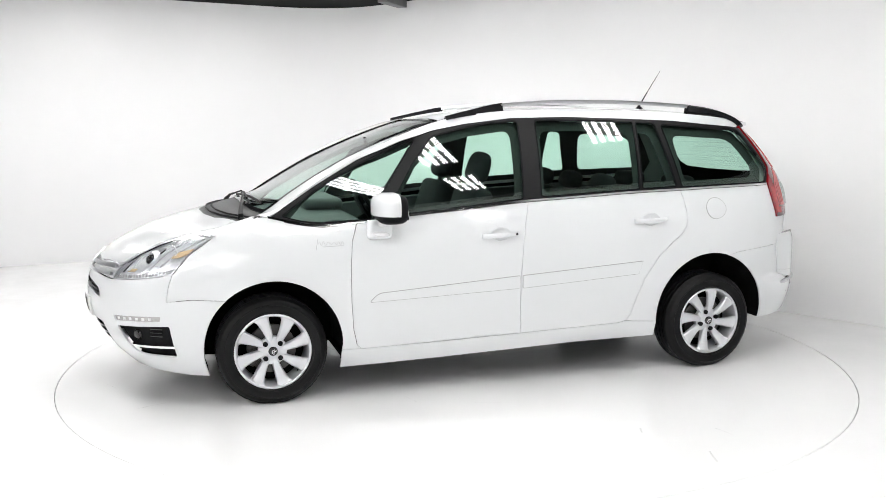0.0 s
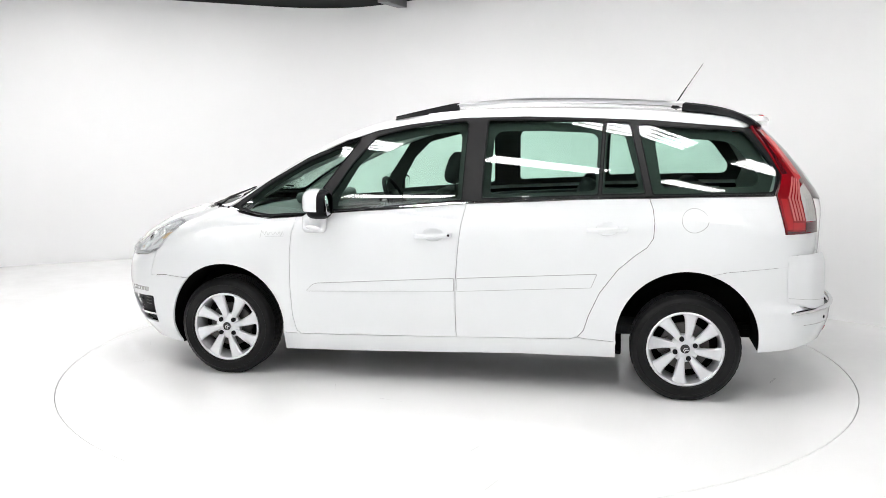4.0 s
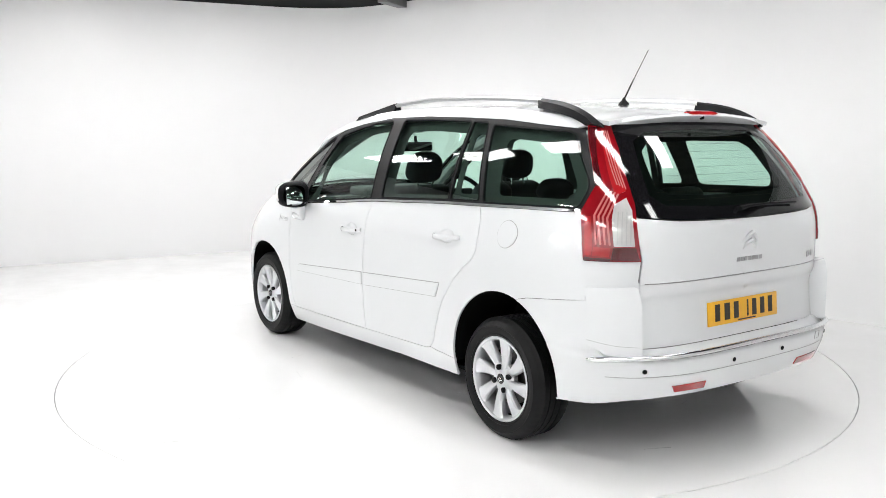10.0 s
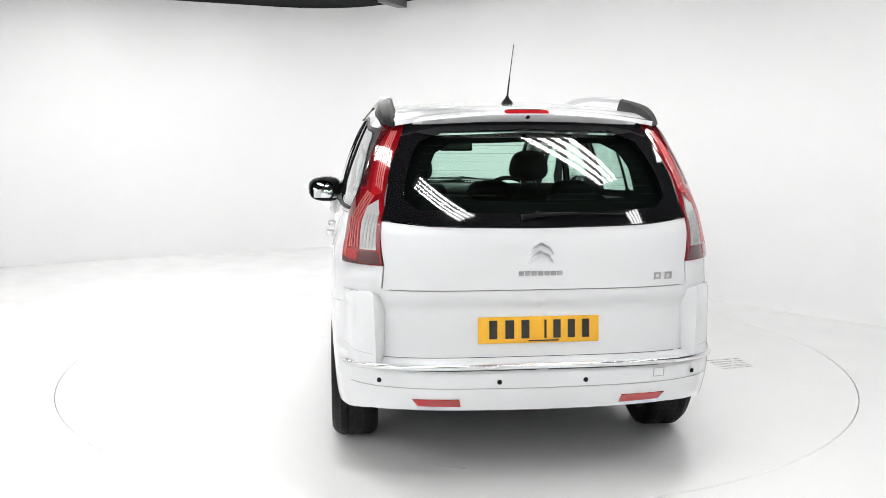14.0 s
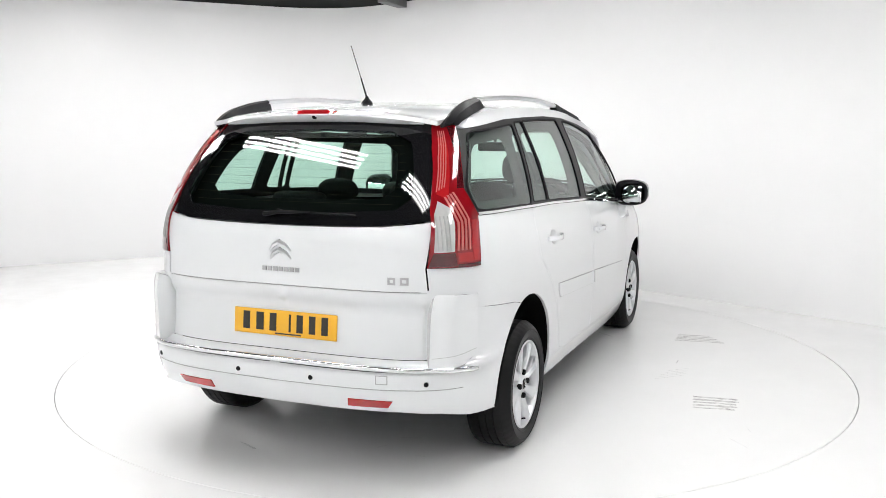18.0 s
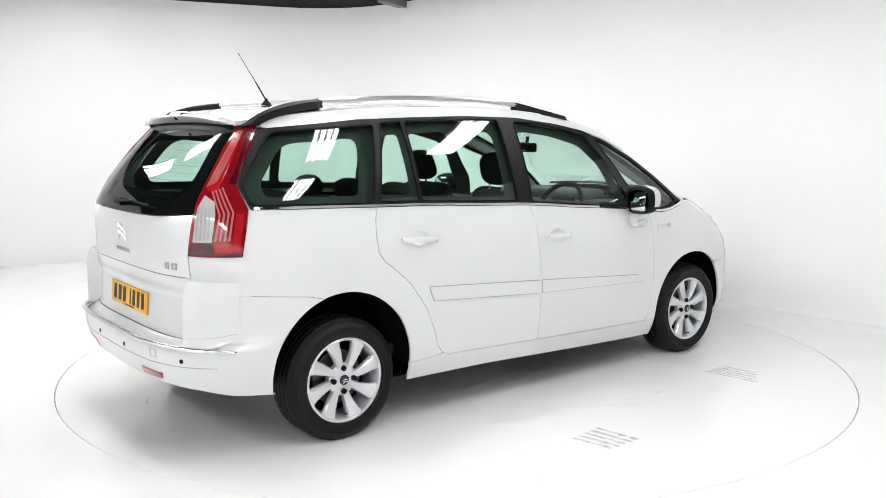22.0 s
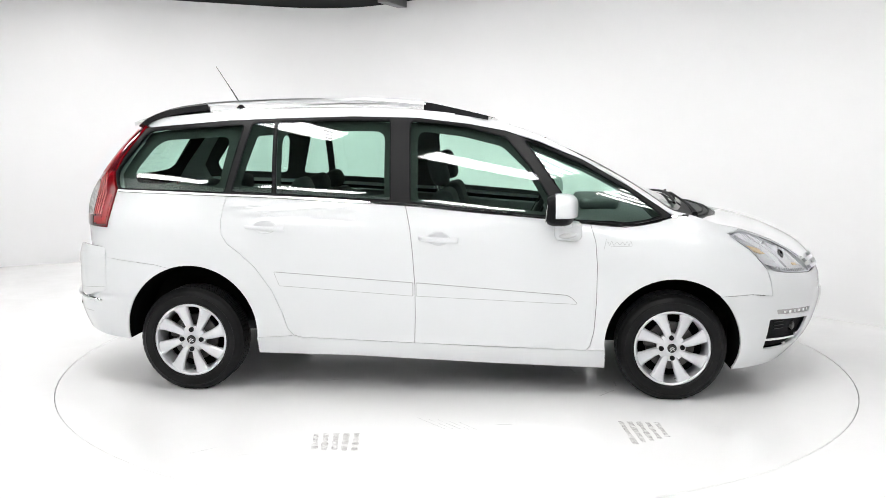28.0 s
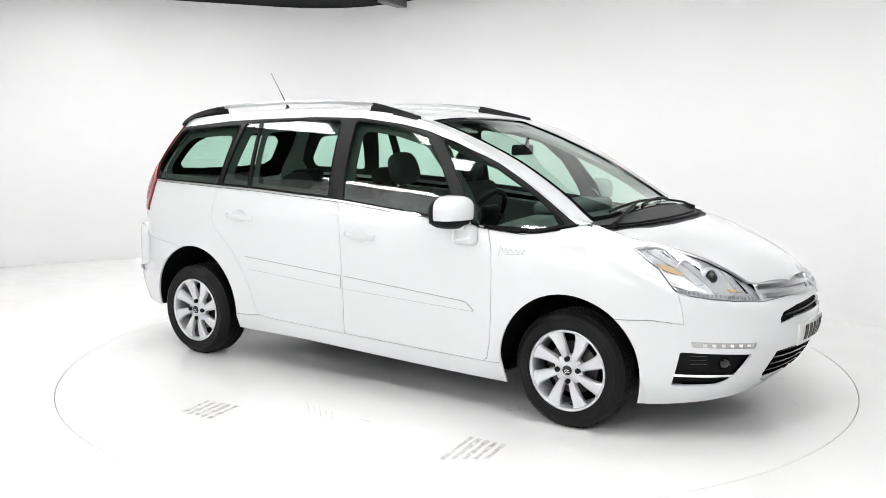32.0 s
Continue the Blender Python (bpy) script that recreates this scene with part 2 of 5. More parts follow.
def sheet(outline, surf, step=0.05, holes=(), thick=0.012, lift=0.0, flip=False, back=False, edge=0.002):
    """A bmesh over the outline (in the surface's own two numbers) with the rim turned inwards by thick."""
    loops = [dense(outline, step * 0.6)] + [dense(h, step * 0.6) for h in holes]
    vs, es = [], []
    for lp in loops:
        k = len(vs)
        vs += lp
        es += [(k + i, k + (i + 1) % len(lp)) for i in range(len(lp))]
    a = np.array(loops[0])
    lo, hi = a.min(0), a.max(0)
    xs = np.arange(lo[0] + step / 2, hi[0], step)
    zs = np.arange(lo[1] + step / 2, hi[1], step)
    gx, gz = np.meshgrid(xs, zs)
    g = np.stack([gx.ravel(), gz.ravel()], 1)
    inside = within(g, loops)
    near = np.full(len(g), 9.0)
    for lp in loops:
        for p in lp:
            near = np.minimum(near, (g[:, 0] - p[0]) ** 2 + (g[:, 1] - p[1]) ** 2)
    g = g[inside & (near > (step * 0.45) ** 2)]
    vv = [Vector(p) for p in vs] + [Vector(p) for p in g]
    res = geometry.delaunay_2d_cdt(vv, es, [], 1, 1e-6)
    cv, cf = res[0], res[2]
    uv = np.array([tuple(v) for v in cv])
    cf = [f for f, ok in zip(cf, within(np.array([uv[list(f)].mean(0) for f in cf]), loops)) if ok]
    e = 1e-3
    p0, p1, p2 = surf(uv[:, 0], uv[:, 1]), surf(uv[:, 0] + e, uv[:, 1]), surf(uv[:, 0], uv[:, 1] + e)
    nrm = np.cross(p1 - p0, p2 - p0)
    nrm /= np.maximum(1e-12, np.linalg.norm(nrm, axis=1))[:, None]
    if flip:
        nrm = -nrm
    pos = p0 + nrm * lift
    bm = bmesh.new()
    lay = bm.verts.layers.float_vector.new("true_normal")
    bv = [bm.verts.new(p) for p in pos]
    for v, q in zip(bv, nrm):
        v[lay] = q
    at = {v: i for i, v in enumerate(bv)}
    for f in cf:
        f = list(f)
        q = uv[f]
        area = sum(q[i][0] * q[(i + 1) % len(q)][1] - q[(i + 1) % len(q)][0] * q[i][1] for i in range(len(q)))
        if (area < 0) != flip:
            f = f[::-1]
        if abs(area) > 1e-9:
            try:
                bm.faces.new([bv[i] for i in f])
            except ValueError:
                pass
    if thick > 0:
        rim = {}
        seam = {v for v, i in at.items() if abs(uv[i, 0]) > 2.3999}
        for ed in [x for x in bm.edges if len(x.link_faces) == 1 and not all(v in seam for v in x.verts)]:
            for v in ed.verts:
                if v not in rim:
                    i = at[v]
                    rim[v] = bm.verts.new(pos[i] - nrm[i] * thick)
            lp = ed.link_loops[0]
            a, b = lp.vert, lp.link_loop_next.vert
            bm.faces.new((b, a, rim[a], rim[b])).material_index = 1
        if back:
            tw = {v: rim.get(v) or bm.verts.new(pos[i] - nrm[i] * thick) for i, v in enumerate(bv) if v.link_faces}
            for f in [x for x in bm.faces if all(v in tw for v in x.verts)]:
                bm.faces.new([tw[v] for v in reversed(f.verts)]).material_index = 1
    return bm
# ---- studio ----
RADIUS = 2.476
# plan of the room: an oblique wall on one side, the other wall turning away in a wide sweep
ROOM = [(6.29, -2.19, 0.5), (0.28, -8.2, 0.5), (-9.23, 1.31, 0.5), (-1.41, 5.52, 0.9)]
WALL_H = 2.937


def studio():
    plan = rounded(ROOM, 12)
    # floor with the round pit of the turntable
    n = 128
    bm = bmesh.new()
    ring = [(math.cos(2 * math.pi * i / n) * (RADIUS + 0.002), math.sin(2 * math.pi * i / n) * (RADIUS + 0.002)) for i in range(n)]
    outer = [(x, y) for x, y in plan]
    vs = [Vector(p) for p in outer + ring]
    es = [(i, (i + 1) % len(outer)) for i in range(len(outer))] + [(len(outer) + i, len(outer) + (i + 1) % n) for i in range(n)]
    cv, _, cf = geometry.delaunay_2d_cdt(vs, es, [], 1, 1e-6)[:3]
    bv = [bm.verts.new((v[0], v[1], 0)) for v in cv]
    for f in cf:
        if all((cv[i] - Vector((0, 0))).length < RADIUS + 0.01 for i in f):
            continue
        fc = bm.faces.new([bv[i] for i in f])
        if fc.calc_area() > 0:
            fc.normal_update()
            if fc.normal.z < 0:
                fc.normal_flip()
    rims = [e for e in bm.edges if len(e.link_faces) == 1 and all(v.co.to_2d().length < RADIUS + 0.1 for v in e.verts)]
    ext = bmesh.ops.extrude_edge_only(bm, edges=rims)
    bmesh.ops.translate(bm, vec=(0, 0, -0.08), verts=[v for v in ext["geom"] if isinstance(v, bmesh.types.BMVert)])
    fl = part("floor", bm, M_FLOOR, None, smooth=False)
    tagged(fl, "smooth glossy white painted studio floor around the turntable", "floor", kind="structure")
    bm = bmesh.new()
    lathe(bm, [(0.0001, -0.08), (RADIUS + 0.05, -0.08), (RADIUS + 0.05, -0.2), (0.0001, -0.2)], 96)
    tagged(part("floor_pit", bm, M_DARK, None, smooth=False), "dark pit under the turntable's rim", "floor", kind="structure")
    # walls: one shell with thickness
    bm = bmesh.new()
    a = [bm.verts.new((x, y, 0)) for x, y in plan]
    b = [bm.verts.new((x, y, WALL_H)) for x, y in plan]
    c = [bm.verts.new((x * 1.03, y * 1.03, WALL_H)) for x, y in plan]
    d = [bm.verts.new((x * 1.03, y * 1.03, 0)) for x, y in plan]
    for i in range(len(plan)):
        j = (i + 1) % len(plan)
        for p, q in ((a, b), (b, c), (c, d), (d, a)):
            bm.faces.new((p[i], p[j], q[j], q[i]))
    bmesh.ops.recalc_face_normals(bm, faces=bm.faces)
    tagged(part("wall", bm, M_WALL, None, sharp=40), "tall seamless white painted studio wall with a rounded corner", "wall", kind="structure")
    # steel beam end under the ceiling
    bm = bmesh.new()
    box(bm, -0.70, 4.39, 2.898, 0.5, 0.12, 0.078, 0.004, m=Matrix.Rotation(radians(68), 4, "Z"))
    tagged(part("ceiling_beam", bm, M_STEEL, None), "end of a dark steel ceiling beam", "beam", kind="structure")
    # ceiling
    bm = bmesh.new()
    a = [bm.verts.new((x * 1.02, y * 1.02, WALL_H + 0.002)) for x, y in plan]
    bm.faces.new(a)
    ext = bmesh.ops.extrude_face_region(bm, geom=list(bm.faces))
    bmesh.ops.translate(bm, vec=(0, 0, 0.1), verts=[v for v in ext["geom"] if isinstance(v, bmesh.types.BMVert)])
    bmesh.ops.recalc_face_normals(bm, faces=bm.faces)
    tagged(part("ceiling", bm, M_SOOT, None, smooth=False), "dark black-painted studio ceiling", "ceiling", kind="structure")


def turntable():
    bm = bmesh.new()
    lathe(bm, [(0.0001, 0.0), (1.2, 0.0), (RADIUS - 0.005, 0.0), (RADIUS - 0.002, -0.003), (RADIUS - 0.002, -0.06)], 128)
    tb = part("turntable", bm, M_TABLE, None, smooth=False)
    # rows of tyre prints and scuffs, in the car's own directions
    rnd = random.Random(4)

    def stripe(x0, y0, x1, y1, w, mat, name):
        bm = bmesh.new()
        d = Vector((x1 - x0, y1 - y0, 0))
        n = Vector((-d.y, d.x, 0)).normalized() * w / 2
        rows = []
        for k in range(9):
            p = Vector((x0 - CAR_X, y0 - CAR_Y, 0.0012)) + d * k / 8
            e = 0.6 + 0.5 * rnd.random()
            rows.append((bm.verts.new(p - n * e), bm.verts.new(p + n * e)))
        for a, b in zip(rows, rows[1:]):
            bm.faces.new((a[0], b[0], b[1], a[1]))
        part(name, bm, mat, tb, smooth=False)

    for k in range(5):
        stripe(-0.475 + 0.050 * k, -1.545 + 0.006 * k, -0.435 + 0.048 * k, -1.76 - 0.01 * (k % 2), 0.034, M_MARK, "tyre_print")
        stripe(1.055 + 0.046 * k, -1.225, 1.095 + 0.042 * k, -1.56 + 0.03 * k, 0.030, M_MARK, "tyre_print")
        stripe(0.0 + 0.055 * k, -1.26 - 0.012 * k, 0.16 + 0.04 * k, -1.42, 0.007, M_FAINT, "scuff")
    for k in range(26):
        a, r = rnd.uniform(0, 6.28), 2.3 * math.sqrt(rnd.random())
        x, y, b, l = r * math.cos(a), r * math.sin(a), rnd.uniform(0, 6.28), rnd.uniform(0.03, 0.16)
        stripe(x, y, x + l * math.cos(b), y + l * math.sin(b), rnd.choice((0.003, 0.004, 0.012)), M_FAINT, "scuff")
    return tagged(tb, "round white glossy turntable with faint tyre marks", "turntable")


def lamp_bank(m, tubes=4, length=1.5, pitch=0.14):
    """A ceiling fitting: a shallow tray with bare fluorescent tubes side by side."""
    root = new("ceiling_light")
    bm = bmesh.new()
    box(bm, 0, 0, 0.05, length + 0.1, pitch * tubes, 0.05, 0.008)
    part("tray", bm, M_TRAY, root, "grey painted tray")
    for i in range(tubes):
        y = (i - (tubes - 1) / 2) * pitch
        bm = bmesh.new()
        tube(bm, [(-length / 2, y, 0), (length / 2, y, 0)], 0.022, 10)
        part("lamp_tube", bm, M_TUBE, root)
    root.matrix_basis = m
    return tagged(root, "bank of bare fluorescent tubes in a grey tray", "ceiling light", "studio ceiling lights")


studio()
table = turntable()
# banks in rows square to the oblique wall
first = None
for a in (-2.2, -0.75, 0.7):
    for b in (-4.1, -2.05, 0.0, 2.05, 4.05):
        if a > 0 and b < -3:
            b = -3.7
        if a > 0 and b > 4:
            continue
        m = pose((a + b) / math.sqrt(2), (a - b) / math.sqrt(2), 2.85, 0, 0, -45)
        first = copy_thing(first, m) if first else lamp_bank(m, 4, 1.2, 0.075)
# added fill banks over the near corner, unseen behind the camera, brightening near sides
for x, y in ((-0.8, -6.4), (-2.2, -5.0), (-3.65, -3.55), (-5.1, -2.1)):
    copy_thing(first, pose(x, y, 2.85, 0, 0, -45))
# ---- car: the body's surfaces ----
# x forward, y to the car's left, z up, metres, origin under the middle of the wheelbase
WB = 1.364
w_side = smooth_curve([(0.15, 0.80), (0.22, 0.835), (0.33, 0.868), (0.48, 0.878), (0.62, 0.884), (0.80, 0.882), (0.95, 0.872), (1.06, 0.843), (1.12, 0.829), (1.20, 0.8108), (1.30, 0.7812), (1.40, 0.7440), (1.50, 0.6993), (1.56, 0.6687), (1.62, 0.625), (1.66, 0.58)])
w_nose = smooth_curve([(0.15, 0.79), (0.22, 0.83), (0.33, 0.865), (0.50, 0.872), (0.65, 0.872), (0.78, 0.862), (0.88, 0.835), (0.95, 0.795), (1.00, 0.745), (1.05, 0.66), (1.10, 0.5)])
z_shoulder = smooth_curve([(0.9, 1.05), (1.2, 1.05), (1.42, 1.03), (1.7, 0.975), (2.0, 0.87), (2.2, 0.78), (2.4, 0.70)])
x_front = smooth_curve([(0.15, 2.12), (0.22, 2.20), (0.32, 2.30), (0.42, 2.355), (0.52, 2.38), (0.62, 2.375), (0.70, 2.345), (0.78, 2.28), (0.86, 2.17), (0.94, 2.02), (1.02, 1.80), (1.1, 1.6), (1.3, 1.55)])
x_rear = smooth_curve([(0.15, -2.005), (0.25, -2.085), (0.35, -2.145), (0.46, -2.185), (0.53, -2.19), (0.541, -2.18), (0.556, -2.10), (0.64, -2.088), (0.745, -2.081), (0.765, -2.083), (0.785, -2.101), (0.81, -2.103), (0.95, -2.11), (1.05, -2.115), (1.10, -2.107), (1.16, -2.078), (1.22, -2.040), (1.30, -1.980), (1.36, -1.928), (1.42, -1.871), (1.5, -1.785), (1.62, -1.685)])
z_mid = smooth_curve([(2.40, 0.64), (2.30, 0.775), (2.206, 0.845), (2.10, 0.90), (2.00, 0.942), (1.85, 0.985), (1.70, 1.015), (1.55, 1.063), (1.40, 1.105), (1.238, 1.166), (1.10, 1.241), (0.97, 1.310), (0.85, 1.372), (0.70, 1.442), (0.55, 1.501), (0.386, 1.559), (0.106, 1.620), (-0.4, 1.652), (-0.9, 1.648), (-1.4, 1.622), (-1.7, 1.596), (-1.84, 1.578)])


w_post = smooth_curve([(0.90, 0.70), (1.0, 0.745), (1.04, 0.742), (1.12, 0.722), (1.20, 0.705), (1.28, 0.694), (1.36, 0.684), (1.45, 0.665)])


def half_width(x, z):
    k = np.clip((x - 0.55) / 0.85, 0, 1)
    k = k * k * (3 - 2 * k)
    nose = w_nose(z * 1.0 / z_shoulder(np.maximum(x, 0.9)))
    w = w_side(z) * (1 - k) + nose * k
    post = w_post(z) - 0.3 * np.clip((x - 1.36) / 0.1, 0, 1) ** 2 - 0.2 * np.clip((0.7 - x) / 0.4, 0, 1) ** 2
    w = 0.012 * np.logaddexp(w / 0.012, post / 0.012)
    r = np.clip((-x - 0.9) / 1.2, 0, 1)
    return w * (1 - (0.020 + 0.015 * np.clip((z - 0.56) / 0.3, 0, 1)) * r * r)


U_F, U_R = 1.40, -1.40
nose_square = smooth_curve([(0.15, 2.42), (0.23, 2.32), (0.34, 2.18), (0.50, 2.03), (0.65, 2.03), (0.75, 2.07), (1.7, 2.08)])


def skin(u, z):
    """The side, nose and tail (left half): u is x along the side, then swings round the corner to the middle at u = 2.4 and u = -2.4."""
    u, z = np.asarray(u, float), np.asarray(z, float)
    f = np.clip(u - U_F, 0, 1)
    af, ar = (f + 0.12 * f * (1 - f)) * math.pi / 2, np.clip(U_R - u, 0, 1) * math.pi / 2
    ox = np.clip(u, U_R, U_F)
    dx, dy = np.sin(af) - np.sin(ar), np.cos(af) * np.cos(ar)
    lo, hi = np.zeros_like(ox), np.full_like(ox, 1.6)
    lf, lr = np.maximum(0.05, x_front(z) - U_F), np.maximum(0.05, U_R - x_rear(z))
    pf = nose_square(z)
    for _ in range(34):
        r = (lo + hi) / 2
        x, y = ox + dx * r, dy * r
        f = (np.abs(y) / half_width(x, z)) ** np.where(dx > 0, pf, 4.0) + (np.maximum(0, x - U_F) / lf) ** pf + (np.maximum(0, U_R - x) / lr) ** 4.0
        out = f > 1
        hi, lo = np.where(out, r, hi), np.where(out, lo, r)
    return np.stack([ox + dx * lo, dy * lo, z + 0 * lo], 1)


# the line where the side turns into bonnet, screen and roof
_nose = skin([1.46, 1.60, 1.705, 1.785, 1.895, 1.97, 2.03, 2.2, 2.4], [1.03, 0.972, 0.946, 0.920, 0.875, 0.825, 0.768, 0.752, 0.750])
EDGE_Z = smooth_curve([(p[0], p[2]) for p in _nose] + [(1.36, 1.058), (1.17, 1.170), (0.95, 1.306), (0.72, 1.424), (0.52, 1.507), (0.35, 1.557), (0.1, 1.596), (-0.1, 1.612), (-0.5, 1.622), (-1.0, 1.612), (-1.5, 1.575), (-1.7, 1.548), (-1.86, 1.53)])


def EDGE_Y(x):
    x = np.asarray(x, float)
    z = EDGE_Z(x)
    pf = nose_square(z)
    a = np.clip((x - U_F) / np.maximum(0.05, x_front(z) - U_F), 0, 0.999)
    b = np.clip((U_R - x) / np.maximum(0.05, U_R - x_rear(z)), 0, 0.8)
    return half_width(x, z) * (1 - a ** pf) ** (1 / pf) * (1 - b ** 4) ** 0.25


# the edge of the windscreen's glass
GLASS_Z = smooth_curve([(1.60, 0.972), (1.50, 1.0), (1.42, 1.032), (1.363, 1.062), (1.25, 1.14), (1.104, 1.23), (0.941, 1.32), (0.745, 1.408), (0.513, 1.498), (0.339, 1.553), (0.2, 1.585)])
GLASS_Y = smooth_curve([(1.60, 0.70), (1.50, 0.685), (1.42, 0.645), (1.363, 0.622), (1.25, 0.59), (1.104, 0.567), (0.941, 0.55), (0.745, 0.538), (0.513, 0.532), (0.339, 0.527)])


def lid(x, y):
    """Bonnet, windscreen and roof as one height over the plan."""
    x, y = np.asarray(x, float), np.asarray(y, float)
    a, ye = np.abs(y), np.maximum(0.05, EDGE_Y(x))
    z = z_mid(x) - (z_mid(x) - EDGE_Z(x)) * (a / ye) ** 2.2
    gy, gz = GLASS_Y(x), GLASS_Z(x)
    zs = np.where(a < gy, z_mid(x) - (z_mid(x) - gz) * (a / gy) ** 2, gz + (EDGE_Z(x) - gz) * np.clip((a - gy) / np.maximum(0.02, ye - gy), 0, 1) ** 1.3)
    f = np.clip((x - 0.30) / 0.05, 0, 1) * np.clip((1.64 - x) / 0.1, 0, 1)
    z = z * (1 - f) + zs * f
    return np.stack([x + 0 * y, y + 0 * x, z], 1)


def mirror(surf):
    def f(a, b):
        p = surf(a, b)
        p[:, 1] *= -1
        return p
    return f


def both(name, outline, mat, parent, label="", step=0.05, thick=0.012, lift=0.0, holes=(), back=False, surf=None):
    """The same panel on the car's left and right."""
    obs = []
    for half, flip in ((surf or skin, True), (mirror(surf or skin), False)):
        obs.append(part(name, sheet(outline, half, step, holes, thick, lift, flip, back), mat, parent, label))
    return obs


car = new("car")
tagged(car, "white seven-seat family car with black pillars and alloy wheels", "car")


def at(x, z):
    """The surface's own number u for a place x along the car at height z."""
    if U_R <= x <= U_F:
        return (x, z)
    lo, hi = (U_F, 2.4) if x > 0 else (-2.4, U_R)
    for _ in range(30):
        u = (lo + hi) / 2
        if skin([u], [z])[0, 0] < x:
            lo = u
        else:
            hi = u
    return (lo, z)


def arc(cx, cz, r, a0, a1, n=46):
    return [at(cx + r * math.cos(radians(a0 + (a1 - a0) * i / n)), cz + r * math.sin(radians(a0 + (a1 - a0) * i / n))) for i in range(n + 1)]


def whole(name, outline, mat, parent, label="", step=0.05, thick=0.012, lift=0.0, holes=(), surf=None):
    """One panel across the car's middle, from the outline of its left half."""
    surf = surf or skin
    a = sheet(outline, surf, step, holes, thick, lift, True)
    b = sheet(outline, mirror(surf), step, holes, thick, lift, False)
    la, lb = a.verts.layers.float_vector["true_normal"], b.verts.layers.float_vector["true_normal"]
    twin = {}
    for v in b.verts:
        twin[v] = a.verts.new(v.co)
        twin[v][la] = v[lb]
    for f in b.faces:
        a.faces.new([twin[v] for v in f.verts]).material_index = f.material_index
    b.free()
    bmesh.ops.remove_doubles(a, verts=a.verts, dist=0.0006)
    return part(name, a, mat, parent, label)


GAP = 0.0015
BELT = [(1.39, 1.025), (1.325, 1.01), (1.22, 0.99), (1.115, 0.975), (0.92, 0.99), (0.67, 1.02), (0.28, 1.05), (-0.115, 1.085), (-0.42, 1.10), (-0.805, 1.12), (-1.13, 1.13), (-1.70, 1.15)]
belt_z = smooth_curve(BELT)
BAND_TOP = [(1.328, 1.056), (1.125, 1.190), (0.87, 1.335), (0.63, 1.437), (0.435, 1.495), (0.235, 1.532), (-0.065, 1.567), (-0.43, 1.575), (-0.825, 1.565), (-1.15, 1.553), (-1.615, 1.512)]
DOOR_A = [(0.895, 0.28), (0.92, 0.305), (0.94, 0.395), (0.95, 0.56), (0.95, 0.76), (0.94, 0.89), (0.91, 0.988)]
DOOR_B = [(-0.06, 0.305), (-0.055, 0.45), (-0.055, 0.63), (-0.07, 0.83), (-0.085, 0.96), (-0.113, 1.084)]
DOOR_C = [(-0.705, 0.325), (-0.755, 0.337), (-0.79, 0.38), (-0.815, 0.465), (-0.875, 0.60), (-0.97, 0.73), (-1.065, 0.815), (-1.125, 0.858), (-1.158, 0.91), (-1.163, 0.99), (-1.152, 1.07), (-1.13, 1.13)]
ARCH_F = arc(1.375, 0.315, 0.375, 205, -23)
ARCH_SEAM = at(1.375 + math.sqrt(0.375 ** 2 - (0.593 - 0.315) ** 2), 0.593)
ARCH_R = arc(-1.352, 0.345, 0.385, -7, 188.5)
LAMP_REAR_EDGE = [(1.75, 0.73), (1.73, 0.765), (1.695, 0.835), (1.645, 0.885), (1.605, 0.93)]
BONNET_EDGE = [(1.46, 1.03), (1.60, 0.972), (1.705, 0.946), (1.785, 0.920), (1.895, 0.875), (1.97, 0.825), (2.03, 0.768)]
TAIL = [(-1.655, 1.52), (-1.74, 1.532), (-1.797, 1.42), (-1.848, 1.26), (-1.87, 1.18), (-1.893, 0.942), (-1.722, 0.94), (-1.70, 1.15), (-1.737, 1.257), (-1.708, 1.37)]


def belt_run(a, b, dz=0.0, n=10):
    return [(a + (b - a) * i / n, float(belt_z(a + (b - a) * i / n)) + dz) for i in range(n + 1)]


